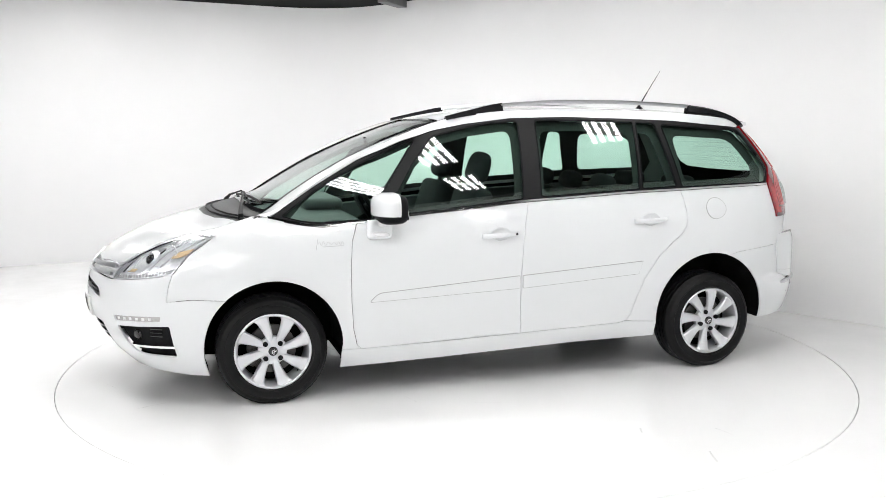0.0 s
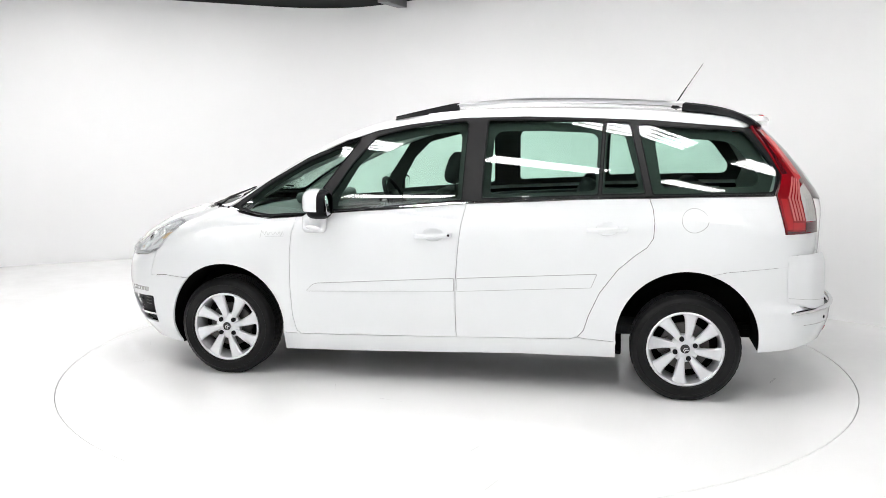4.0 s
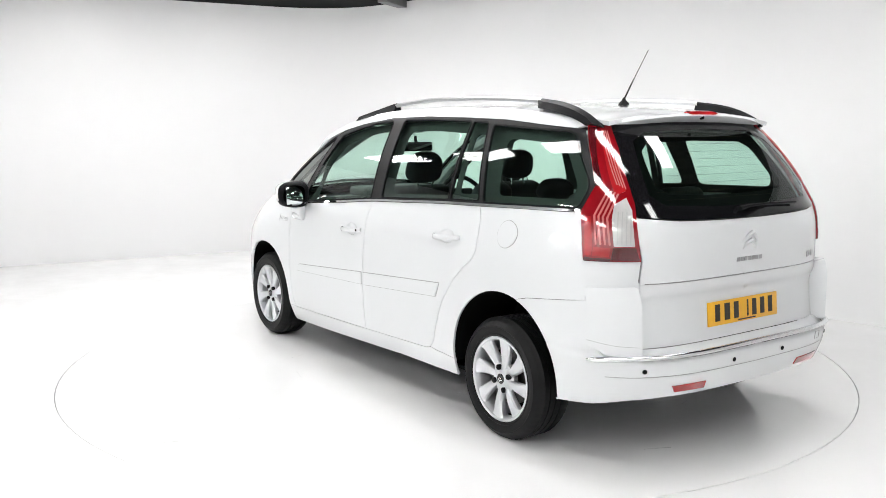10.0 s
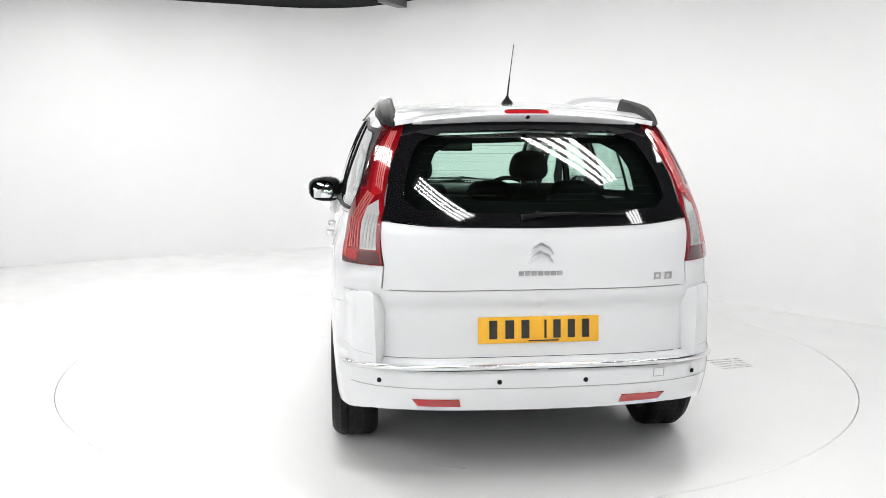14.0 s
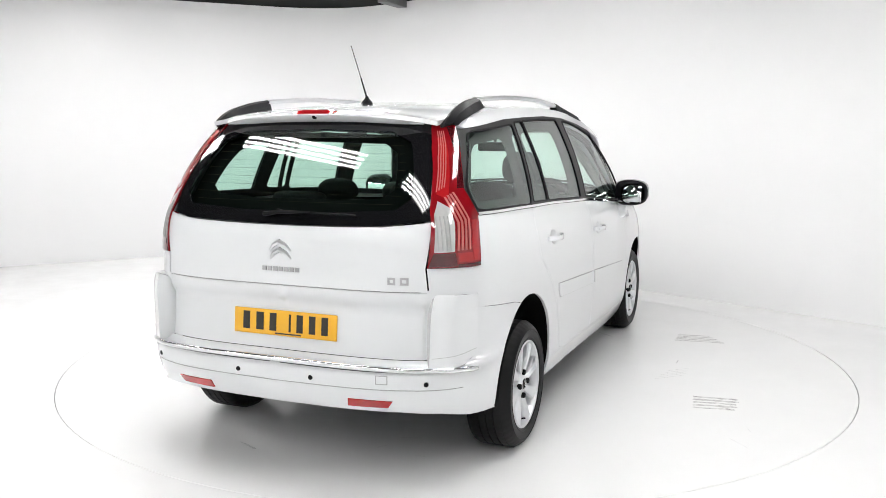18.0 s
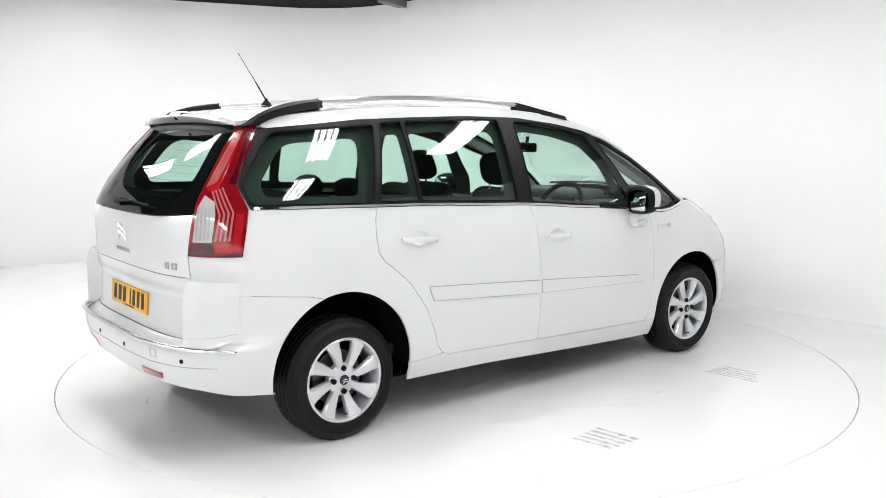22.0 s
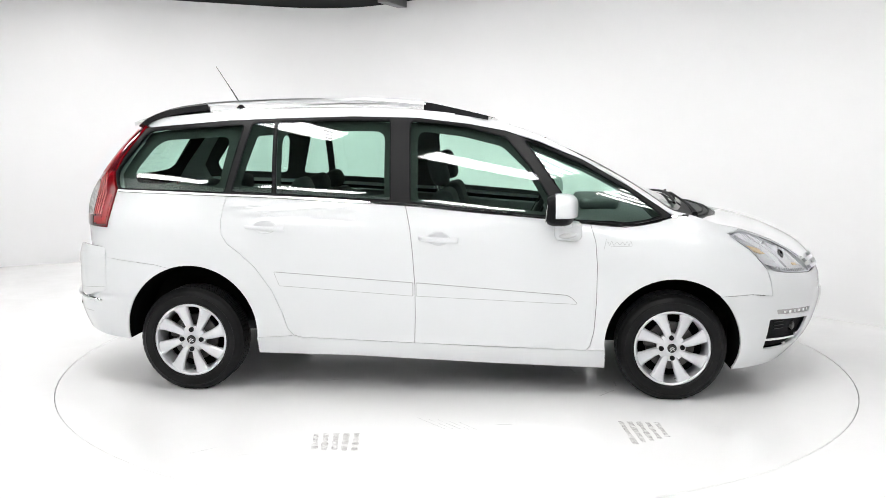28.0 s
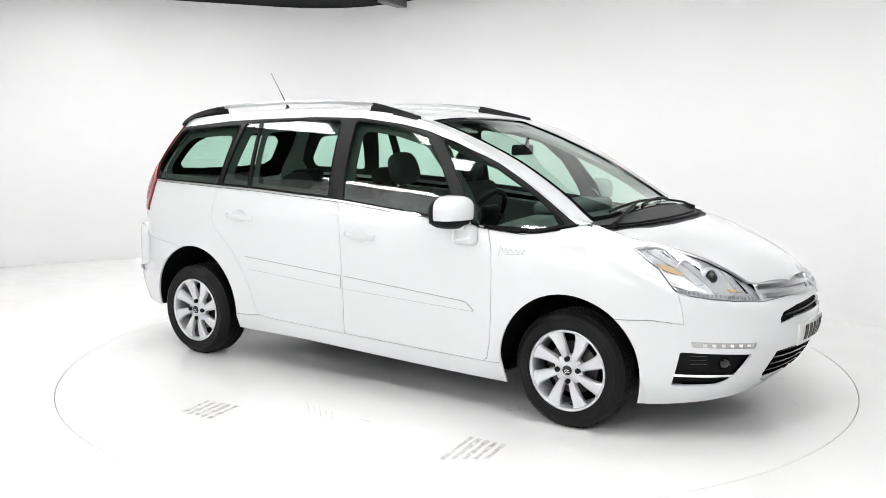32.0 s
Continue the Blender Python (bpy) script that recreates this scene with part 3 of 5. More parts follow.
def body_panels():
    # doors
    def dish(um, zm, r=1.0):
        return [(um + 0.062 * r * math.cos(a), zm + 0.004 + 0.038 * r * math.sin(a)) for a in np.linspace(0, 2 * math.pi, 25)[:-1]]

    front = both("front_door", inset(rounded([*[(p[0], p[1]) for p in DOOR_A], *belt_run(0.91, -0.113)[1:-1], *DOOR_B[::-1]]), GAP), M_PAINT, car, "white front door", holes=[dish(0.075, 0.898)])
    rear = both("rear_door", inset([*DOOR_B, *belt_run(-0.113, -1.13)[1:-1], *DOOR_C[::-1]], GAP), M_PAINT, car, "white rear door", holes=[dish(-0.9075, 0.953)])
    # sill
    both("sill", inset([(1.01, 0.168), (1.005, 0.283), (0.895, 0.28), (0.43, 0.29), (-0.06, 0.305), (-0.705, 0.325), (-0.755, 0.337), (-0.80, 0.33), (-0.968, 0.318), (-0.968, 0.222), (-0.43, 0.218), (0.435, 0.185)], GAP), M_PAINT, car)
    # front wing
    i = next(k for k, p in enumerate(ARCH_F) if p[1] > 0.30)
    j = max(k for k, p in enumerate(ARCH_F) if p[1] > 0.592)
    both("front_wing", inset([(1.005, 0.283), *ARCH_F[i:j + 1], ARCH_SEAM, (1.67, 0.600), (1.77, 0.585), (1.762, 0.66), *LAMP_REAR_EDGE, *BONNET_EDGE[2:0:-1], (1.46, 1.03), *belt_run(1.39, 0.91), *DOOR_A[-2::-1]], GAP), M_PAINT, car)
    # rear quarter
    k2 = min(k for k, p in enumerate(ARCH_R) if p[0] < -1.45)
    both("rear_quarter", inset([*DOOR_C[1:], *belt_run(-1.13, -1.70)[1:-1], (-1.70, 1.148), (-1.722, 0.94), (-1.893, 0.942), (-1.886, 0.843), (-1.737, 0.825), (-1.733, 0.765), (-1.605, 0.747), (-1.51, 0.732), ARCH_R[k2], *ARCH_R[k2 - 1::-1], (-0.968, 0.318), (-0.80, 0.33)], GAP), M_PAINT, car)
    # roof side and screen pillar
    top = [at(float(x), float(EDGE_Z(x))) for x in np.linspace(-1.75, 1.44, 44)]
    both("roof_side", [(-1.735, 1.536), (-1.655, 1.524), *BAND_TOP[::-1], (1.39, 1.027), *top[::-1]], M_PAINT, car, step=0.04)
    # bumpers
    slot = [(2.4, 0.662), (2.34, 0.660), (2.22, 0.645), (2.145, 0.622), (2.128, 0.595), (2.128, 0.565), (2.22, 0.590), (2.4, 0.603)]
    mouth = [(2.4, 0.445), (2.30, 0.445), (2.125, 0.427), (2.100, 0.365), (2.090, 0.31), (2.113, 0.267), (2.17, 0.243), (2.27, 0.245), (2.4, 0.25)]
    fog = rounded([(1.762, 0.450, 0.01), (2.012, 0.428, 0.01), (1.965, 0.335), (1.93, 0.290, 0.02), (1.89, 0.278), (1.738, 0.282, 0.01)])
    drl = rounded([(1.795, 0.502, 0.006), (2.025, 0.485, 0.006), (2.02, 0.455, 0.006), (1.80, 0.474, 0.006)])
    whole("front_bumper", [(1.77, 0.583), (1.67, 0.598), (ARCH_SEAM[0], ARCH_SEAM[1] - 0.002), *ARCH_F[j + 1:], (1.68, 0.168), (1.77, 0.175), (1.93, 0.185), (2.15, 0.20), (2.4, 0.205), mouth[-1], *mouth[-2::-1], *slot[::-1], (2.4, 0.70), (2.25, 0.698), (2.06, 0.678), (1.945, 0.688), (1.85, 0.703), (1.752, 0.727), (1.764, 0.66)], M_PAINT, car, step=0.04, holes=(fog, drl))
    both("wing_flange", [(1.735, 0.742), (1.79, 0.725), (1.80, 0.575), (1.735, 0.575)], M_PAINT, car, lift=-0.007, thick=0.0, step=0.03)
    whole("upper_grille", [*slot], M_BLACK, car, "black slotted grille", lift=-0.02, thick=0.0)
    whole("lower_grille", [*mouth], M_BLACK, car, "black slatted air intake", lift=-0.03, thick=0.0)
    for s in range(5):
        z = 0.275 + s * 0.036
        whole("grille_slat", [(2.4, z), (2.4, z + 0.008), (2.125, z + 0.012), (2.105, z + 0.004)], M_GLOSSBLACK, car, lift=-0.008, thick=0.02)
    whole("grille_slat", [(2.4, 0.630), (2.4, 0.638), (2.16, 0.612), (2.15, 0.602)], M_GLOSSBLACK, car, lift=-0.004, thick=0.015)
    both("fog_grille", inset(fog, -0.003), M_BLACK, car, "black fog lamp grille", lift=-0.028, thick=0.0, step=0.03)
    for z in (0.385, 0.405, 0.425):
        both("grille_rib", [(1.80, z + 0.004), (1.80, z - 0.001), (1.855, z - 0.003), (1.855, z + 0.002)], M_GLOSSBLACK, car, lift=-0.022, thick=0.008, step=0.03)
    both("chrome_strip", [(1.745, 0.340), (1.962, 0.326), (1.955, 0.314), (1.743, 0.327)], M_CHROME, car, "chrome strip", lift=-0.006, thick=0.016, step=0.03)
    both("daytime_lamp", inset(drl, 0.001), M_CLEAR, car, "clear daytime running lamp", lift=-0.006, thick=0.01, step=0.02)
    for k in range(6):
        u = 1.835 + k * 0.031
        both("lamp_cell", [(u, 0.490 - 0.0019 * k), (u + 0.014, 0.489 - 0.0019 * k), (u + 0.014, 0.473 - 0.0018 * k), (u, 0.476 - 0.0018 * k)], M_CHROME, car, lift=-0.002, thick=0.008, step=0.02)
    for s in (skin, mirror(skin)):
        p = s([1.93], [0.385])[0]
        bm = bmesh.new()
        lathe(bm, [(0.0001, 0.012), (0.02, 0.010), (0.026, 0.004), (0.029, 0.007), (0.032, 0.0), (0.032, -0.02)], 24, Matrix.Translation(p - np.array([0.03, 0.012 * np.sign(p[1]), 0])) @ Euler((0, radians(90), 0)).to_matrix().to_4x4() @ Matrix.Rotation(radians(-38 * np.sign(p[1])), 4, "X"))
        part("fog_lamp", bm, [M_GLOSSBLACK], car, "dark round fog lamp")
    ledge = [(-2.4, 0.5545), (-2.15, 0.5545), (-1.935, 0.5545), (-1.90, 0.5545), (-1.872, 0.553), (-1.80, 0.558), (-1.735, 0.574)]
    whole("rear_bumper", [ARCH_R[k2], (-1.51, 0.731), (-1.605, 0.746), (-1.735, 0.764), *ledge[::-1], (-2.4, 0.335), (-2.2, 0.338), (-1.975, 0.343), (-1.86, 0.333), (-1.76, 0.305), at(-1.72, 0.29), *ARCH_R[:k2:-1]], M_PAINT, car, step=0.04)
    # upright bumper corners beside the tailgate, on the bumper's own plan
    def corner(u, z):
        w = np.clip((-1.72 - np.asarray(u, float)) / 0.14, 0, 1)
        w = (w * w * (3 - 2 * w))[:, None]
        p = skin(u, 0.53 + 0 * np.asarray(z, float)) * w + skin(u, z) * (1 - w)
        k = np.clip((np.asarray(z, float) - 0.75) / 0.09, 0, 1) ** 2
        p[:, 0] += 0.022 * k + 0.016 * w[:, 0]
        p[:, 1] += 0.014 * w[:, 0]
        p[:, 2] = z
        return p

    block = rounded([(-1.737, 0.822, 0.01), (-1.735, 0.572, 0.012), (-1.80, 0.545), (-1.872, 0.530), (-1.916, 0.528, 0.012), (-1.912, 0.72), (-1.906, 0.840, 0.012)])
    both("bumper_inner", [(-1.70, 0.835), (-1.70, 0.585), (-1.87, 0.558), (-1.95, 0.557), (-1.93, 0.72), (-1.905, 0.850), (-1.74, 0.835)], M_PAINT, car, lift=-0.004, thick=0.0, step=0.03)
    for surf, flip in ((corner, True), (mirror(corner), False)):
        part("bumper_corner", sheet(block, surf, 0.025, thick=0.11, lift=0.003, flip=flip), M_PAINT, car)
        part("bumper_seam", sheet([(-1.742, 0.594), (-1.80, 0.587), (-1.908, 0.580), (-1.908, 0.5782), (-1.80, 0.5852), (-1.742, 0.5922)], surf, 0.03, thick=0.0, lift=0.0042, flip=flip), M_TRIM, car)
    whole("tailgate", [(-2.4, 0.843), (-2.4, 1.101), (-2.32, 1.101), (-2.15, 1.104), (-2.02, 1.109), (-1.872, 1.127), (-1.896, 0.94), (-1.889, 0.843)], M_PAINT, car, "white tailgate")
    whole("tailgate_lower_panel", [(-2.4, 0.5565), (-2.15, 0.5565), (-1.90, 0.5565), (-1.895, 0.70), (-1.891, 0.839), (-2.4, 0.839)], M_PAINT, car)
    # top panels
    xs = np.linspace(0.345, -1.762, 30)
    left = [(float(x), float(EDGE_Y(x))) for x in xs]
    part("roof", sheet([*left, *[(x, -y) for x, y in left[::-1]]], lid, 0.06, thick=0.02), M_PAINT, car, "white roof")
    cowl_front = [(1.455, 0.742), (1.53, 0.66), (1.65, 0.46), (1.70, 0.25), (1.715, 0.0)]
    rim = [(float(p[0]), float(p[1])) for p in skin([u for u, _ in BONNET_EDGE] + [2.065, 2.25, 2.4], [z for _, z in BONNET_EDGE] + [0.757, 0.752, 0.752])]
    half = [*cowl_front[::-1], *rim]
    part("bonnet", sheet(inset([*half, *[(x, -y) for x, y in half[-2:0:-1]]], 0.003), lid, 0.05, thick=0.015), M_PAINT, car, "white bonnet")
    base = [(1.50, 0.0), (1.49, 0.26), (1.455, 0.48), (1.412, 0.61), (1.395, float(GLASS_Y(1.395)))]
    half = [*cowl_front[::-1], (1.43, 0.742), (1.41, 0.70), *base[::-1]]
    part("cowl", sheet([*half, *[(x, -y) for x, y in half[-2:0:-1]]], lid, 0.05, thick=0.02, lift=-0.006), M_COWL, car, "matt dark grey cowl panel under the windscreen")
    for y0 in (0.028, 0.06):
        pts = [(x - y0 - 0.01, y) for x, y in cowl_front[1:]]
        pts = [*pts, *[(x, -y) for x, y in pts[-2::-1]]]
        bm = bmesh.new()
        tube(bm, [tuple(p + np.array([0, 0, 0.002])) for p in lid([p[0] for p in pts], [p[1] for p in pts])], 0.006, 6)
        part("cowl_rib", bm, M_BLACK, car)
    for s in (1, -1):
        inner = [(float(x), s * float(GLASS_Y(x))) for x in np.linspace(1.41, 0.347, 20)]
        outer = [(float(x), s * float(EDGE_Y(x))) for x in np.linspace(0.347, 1.43, 20)]
        part("screen_pillar", sheet([*inner, *outer], lid, 0.03, thick=0.012), M_PAINT, car)
    xs = np.linspace(1.395, 0.347, 16)
    side = [(float(x), float(GLASS_Y(x)) - 0.002) for x in xs]
    outer = [*base[:-1], *side]
    outer = [*outer, *[(x, -y) for x, y in outer[:0:-1]]]
    inner = inset(rounded([(p[0], p[1]) for p in outer]), 0.026)
    inner = [(min(x, 9), y) for x, y in inner]
    part("windscreen_border", sheet(outer, lid, 0.05, holes=(inner,), thick=0.012, lift=0.003), M_GLOSSBLACK, car, "black rubber border of the windscreen")
    part("windscreen", sheet(inner, lid, 0.05, thick=0.004, lift=-0.005), M_SCREEN, car, "large curved windscreen of pale green glass")
    # spoiler lip over the rear window
    bm = bmesh.new()
    rows = []
    for k in range(25):
        y = -0.505 + 1.01 * k / 24
        x0 = -1.752
        z0 = float(lid([x0], [y])[0, 2])
        e = 0.062 - 0.055 * abs(y / 0.505) ** 4
        rows.append([bm.verts.new(v) for v in ((x0, y, z0), (x0 - e, y, z0 - 0.010), (x0 - e - 0.006, y, z0 - 0.02), (x0 - e + 0.004, y, z0 - 0.030 + 0.008 * abs(y / 0.505) ** 4), (x0 - 0.01, y, z0 - 0.048 + 0.02 * abs(y / 0.505) ** 4), (x0 + 0.03, y, z0 - 0.03))])
    for a, b in zip(rows, rows[1:]):
        for q in range(6):
            bm.faces.new((a[q], b[q], b[(q + 1) % 6], a[(q + 1) % 6]))
    bm.faces.new(rows[0])
    bm.faces.new(rows[-1][::-1])
    bmesh.ops.recalc_face_normals(bm, faces=bm.faces)
    part("roof_spoiler", bm, M_PAINT, car, "white spoiler lip over the rear window")
    return front, rear


def inner_shell():
    """What lies behind the outer panels: dark liners, door cards, underbody and wheel wells."""
    i = next(k for k, p in enumerate(ARCH_F) if p[1] > 0.30)
    lower = [(1.74, 0.28), (1.74, 0.66), (1.70, 0.80), (1.60, 0.90), (1.50, 0.96), (1.40, 1.0), *belt_run(1.36, -1.68, -0.025, 20), (-1.75, 1.0), (-1.9, 1.08), (-2.38, 1.08), (-2.38, 0.66), (-1.92, 0.66), (-1.90, 0.52), (-2.38, 0.52), (-2.38, 0.36), (-1.76, 0.32), *[p for p in ARCH_R[::-1] if p[1] > 0.31], (-0.95, 0.26), (0.43, 0.215), (1.0, 0.21), *[p for p in ARCH_F if p[1] > 0.2]]
    both("door_card", lower, M_DARK, car, "dark inner lining", lift=-0.016, thick=0.0, step=0.07)
    both("inner_trim", [(0.9, 0.55), *belt_run(0.9, -1.6, -0.03), (-1.6, 0.80), (-1.05, 0.78), (-0.9, 0.5)], M_DASH, car, "dark grey door trim", lift=-0.075, thick=0.03, step=0.08, back=True)
    bm = bmesh.new()
    box(bm, 0.0, 0, 0.235, 2.0, 1.52, 0.03, 0.01)
    box(bm, 1.75, 0, 0.235, 0.66, 1.0, 0.03, 0.01)
    box(bm, -1.72, 0, 0.37, 0.6, 1.15, 0.03, 0.01)
    box(bm, 1.37, 0, 0.5, 0.76, 1.0, 0.5, 0.02)
    box(bm, -1.36, 0, 0.52, 0.8, 1.0, 0.46, 0.02)
    part("underbody", bm, M_DARK, car, "black underbody")
    for cx, cz, r, a0, a1 in ((1.375, 0.315, 0.376, -24, 184), (-1.352, 0.345, 0.386, -6, 188)):
        for s in (1, -1):
            bm = bmesh.new()
            ring = []
            for k in range(25):
                a = radians(a0 + (a1 - a0) * k / 24)
                x, z = cx + r * math.cos(a), cz + r * math.sin(a)
                yo = abs(float(skin([at(x, z)[0]], [z])[0, 1])) - 0.012
                ring.append([bm.verts.new((x, s * y, z)) for y in (yo, yo - 0.03, 0.5)])
            for a, b in zip(ring, ring[1:]):
                for q in range(2):
                    bm.faces.new((a[q], b[q], b[q + 1], a[q + 1]))
            part("wheel_arch_liner", bm, M_DARK, car, "black wheel arch liner")


def windows():
    frame_outline = [*belt_run(1.368, -1.695, 0.006, 24), (-1.737, 1.257), (-1.708, 1.37), (-1.655, 1.505), *BAND_TOP[::-1]]
    panes = [rounded(p, 4) for p in (
        [(1.306, 1.030, 0.015), (1.12, 1.166), (0.87, 1.308), (0.63, 1.412), (0.545, 1.443, 0.02), (0.65, 1.30), (0.772, 1.13), (0.812, 1.012, 0.02), (0.92, 1.006), (1.1, 0.992), (1.21, 1.004, 0.03)],
        [(0.44, 1.460, 0.02), (0.235, 1.510), (0.08, 1.536), (-0.10, 1.548, 0.03), (-0.083, 1.10, 0.015), (0.23, 1.07), (0.715, 1.032, 0.02), (0.69, 1.12), (0.575, 1.30)],
        [(-0.215, 1.553, 0.02), (-0.55, 1.553), (-0.866, 1.543, 0.015), (-0.850, 1.142, 0.012), (-0.2, 1.11, 0.015)],
        [(-0.888, 1.542, 0.012), (-1.014, 1.537, 0.02), (-1.108, 1.152, 0.015), (-0.873, 1.144, 0.012)],
        [(-1.062, 1.526, 0.02), (-1.612, 1.494, 0.04), (-1.722, 1.264, 0.04), (-1.690, 1.166, 0.02), (-1.150, 1.146, 0.02)])]
    # the small front light is a nearly flat pane, so its surround leaves the body's curve
    q = np.array(dense(panes[0], 0.04))
    bend = -0.38 * q[:, 1] ** 2
    lean = np.linalg.lstsq(np.stack([np.ones(len(q)), q[:, 0], q[:, 1]], 1), skin(q[:, 0], q[:, 1])[:, 1] - bend, rcond=None)[0]

    def glaze(u, z):
        p = skin(u, z)
        k = np.clip((np.asarray(u, float) - 0.44) / 0.16, 0, 1)
        k = k * k * (3 - 2 * k)
        p[:, 1] = p[:, 1] * (1 - k) + k * (lean[0] + lean[1] * u + lean[2] * z - 0.38 * z * z)
        return p

    both("window_frame", frame_outline, M_PILLAR, car, "satin black window surround and pillars", lift=-0.001, thick=0.012, holes=panes, step=0.04, surf=glaze)
    for name, p, m in zip(("quarter_light", "front_side_window", "rear_side_window", "rear_side_window", "rear_quarter_window"), panes, (M_GLASS, M_GLASS, M_PRIVACY, M_PRIVACY, M_PRIVACY)):
        # each pane is one smooth sheet laid through its opening
        q = np.array(dense(p, 0.04))
        terms = [np.ones(len(q)), q[:, 0], q[:, 1], q[:, 0] ** 2, q[:, 0] * q[:, 1], q[:, 1] ** 2]
        # glass is nearly flat: little bend along the car, a gentle one from sill to roof
        hold = np.zeros((3, 6))
        hold[:, 3:] = np.eye(3) * 0.03 * math.sqrt(len(q))
        fx, fy = [np.linalg.lstsq(np.vstack([np.stack(terms, 1), hold]), np.concatenate([glaze(q[:, 0], q[:, 1])[:, c], hold @ np.array([0, 0, 0, 0, 0, -0.38 * c])]), rcond=None)[0] for c in (0, 1)]

        def pane(u, z, fx=fx, fy=fy):
            t = np.stack([1 + 0 * u, u, z, u * u, u * z, z * z], 1)
            return np.stack([t @ fx, t @ fy, z + 0 * u], 1)

        for surf, flip in ((pane, True), (mirror(pane), False)):
            part(name, sheet(inset(p, -0.006), surf, 0.06, thick=0.0, lift=-0.004, flip=flip), m, car)
    # raised rubber round each opening
    for k, p in enumerate(panes):
        both("window_seal", inset(p, -0.006), M_BLACK, car, lift=0.0015, thick=0.006, holes=[inset(p, 0.001)], step=0.05, surf=glaze)
    # lining inside the pillars
    lin = [inset(panes[0], 0.012)] + [rounded(p, 5) for p in (
        [(0.42, 1.425, 0.03), (0.20, 1.48), (-0.06, 1.515, 0.06), (-0.05, 1.12, 0.02), (0.68, 1.06, 0.02), (0.66, 1.13), (0.55, 1.30)],
        [(-0.25, 1.51, 0.06), (-0.55, 1.512), (-0.845, 1.50, 0.06), (-0.835, 1.17, 0.03), (-0.24, 1.14, 0.03)],
        [(-0.895, 1.50, 0.03), (-0.99, 1.49, 0.03), (-1.075, 1.19, 0.03), (-0.885, 1.18, 0.03)],
        [(-1.15, 1.482, 0.06), (-1.56, 1.455, 0.07), (-1.655, 1.27, 0.05), (-1.63, 1.205, 0.03), (-1.20, 1.19, 0.04)])]
    both("pillar_lining", inset(frame_outline, 0.004), M_LINING, car, "dark grey pillar lining", lift=-0.05, thick=0.0, holes=lin, step=0.06)
    both("lamp_lining", [(-1.64, 1.50), (-1.74, 1.53), (-1.88, 1.20), (-1.90, 0.96), (-1.70, 0.96), (-1.68, 1.16), (-1.72, 1.26), (-1.69, 1.38)], M_TRIM, car, "grey lining behind the tail lamp", lift=-0.04, thick=0.0, step=0.05)
    # bright strip along the belt line
    both("belt_strip", [*belt_run(1.385, -1.695, 0.007, 30), *belt_run(-1.695, 1.385, -0.004, 30)], M_CHROME, car, "thin chrome strip", lift=0.004, thick=0.008, step=0.08)
    both("belt_seal", [*belt_run(1.30, -1.69, -0.0045, 30), *belt_run(-1.69, 1.30, -0.0068, 30)], M_BLACK, car, lift=0.003, thick=0.004, step=0.08)
    # rear window: one even curve across and down
    q = skin(*[c.ravel() for c in np.meshgrid(np.linspace(-2.4, -1.85, 24), np.linspace(1.11, 1.53, 16))])

    def terms(p):
        return np.stack([1 + 0 * p[:, 1], p[:, 2], p[:, 2] ** 2, p[:, 1] ** 2, p[:, 1] ** 2 * p[:, 2], p[:, 1] ** 4, p[:, 1] ** 6], 1)

    bend = np.linalg.lstsq(terms(q), q[:, 0], rcond=None)[0]

    def screen(u, z):
        p = skin(u, z)
        p[:, 0] = terms(p) @ bend
        return p

    rear = [(-2.4, 1.105), (-2.32, 1.105), (-2.02, 1.113), (-1.87, 1.133), (-1.842, 1.26), (-1.79, 1.42), (-1.735, 1.53), (-2.4, 1.545)]
    hole = [(-2.4, 1.16), (-2.2, 1.16), (-1.97, 1.175), (-1.915, 1.22), (-1.875, 1.36), (-1.85, 1.45), (-1.90, 1.495), (-2.4, 1.505)]
    whole("rear_window_border", [(-2.4, 1.105), *rear[1:-1], (-2.4, 1.545), (-2.4, 1.505), *hole[-2:0:-1], (-2.4, 1.16)], M_GLOSSBLACK, car, "glossy black border of the rear window", lift=0.003, thick=0.012, surf=screen)
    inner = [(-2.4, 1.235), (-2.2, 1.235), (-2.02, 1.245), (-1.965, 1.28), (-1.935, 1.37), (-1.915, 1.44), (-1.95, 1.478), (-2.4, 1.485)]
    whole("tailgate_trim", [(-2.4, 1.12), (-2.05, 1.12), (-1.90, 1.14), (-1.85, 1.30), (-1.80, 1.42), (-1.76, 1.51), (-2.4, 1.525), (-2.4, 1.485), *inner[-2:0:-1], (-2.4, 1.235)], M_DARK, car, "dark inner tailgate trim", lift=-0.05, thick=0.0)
    whole("rear_window", hole, M_PRIVACY, car, "large dark tinted rear window", lift=0.002, thick=0.0, surf=screen)
    for k in range(9):
        z = 1.20 + k * 0.034
        e = float(np.interp(z, [1.18, 1.22, 1.36, 1.45, 1.49], [-2.0, -1.95, -1.90, -1.88, -1.92]))
        whole("heater_wire", [(-2.4, z), (-2.4, z + 0.0009), (e, z + 0.0009), (e, z)], M_WIRE, car, lift=-0.004, thick=0.0, step=0.1, surf=screen)
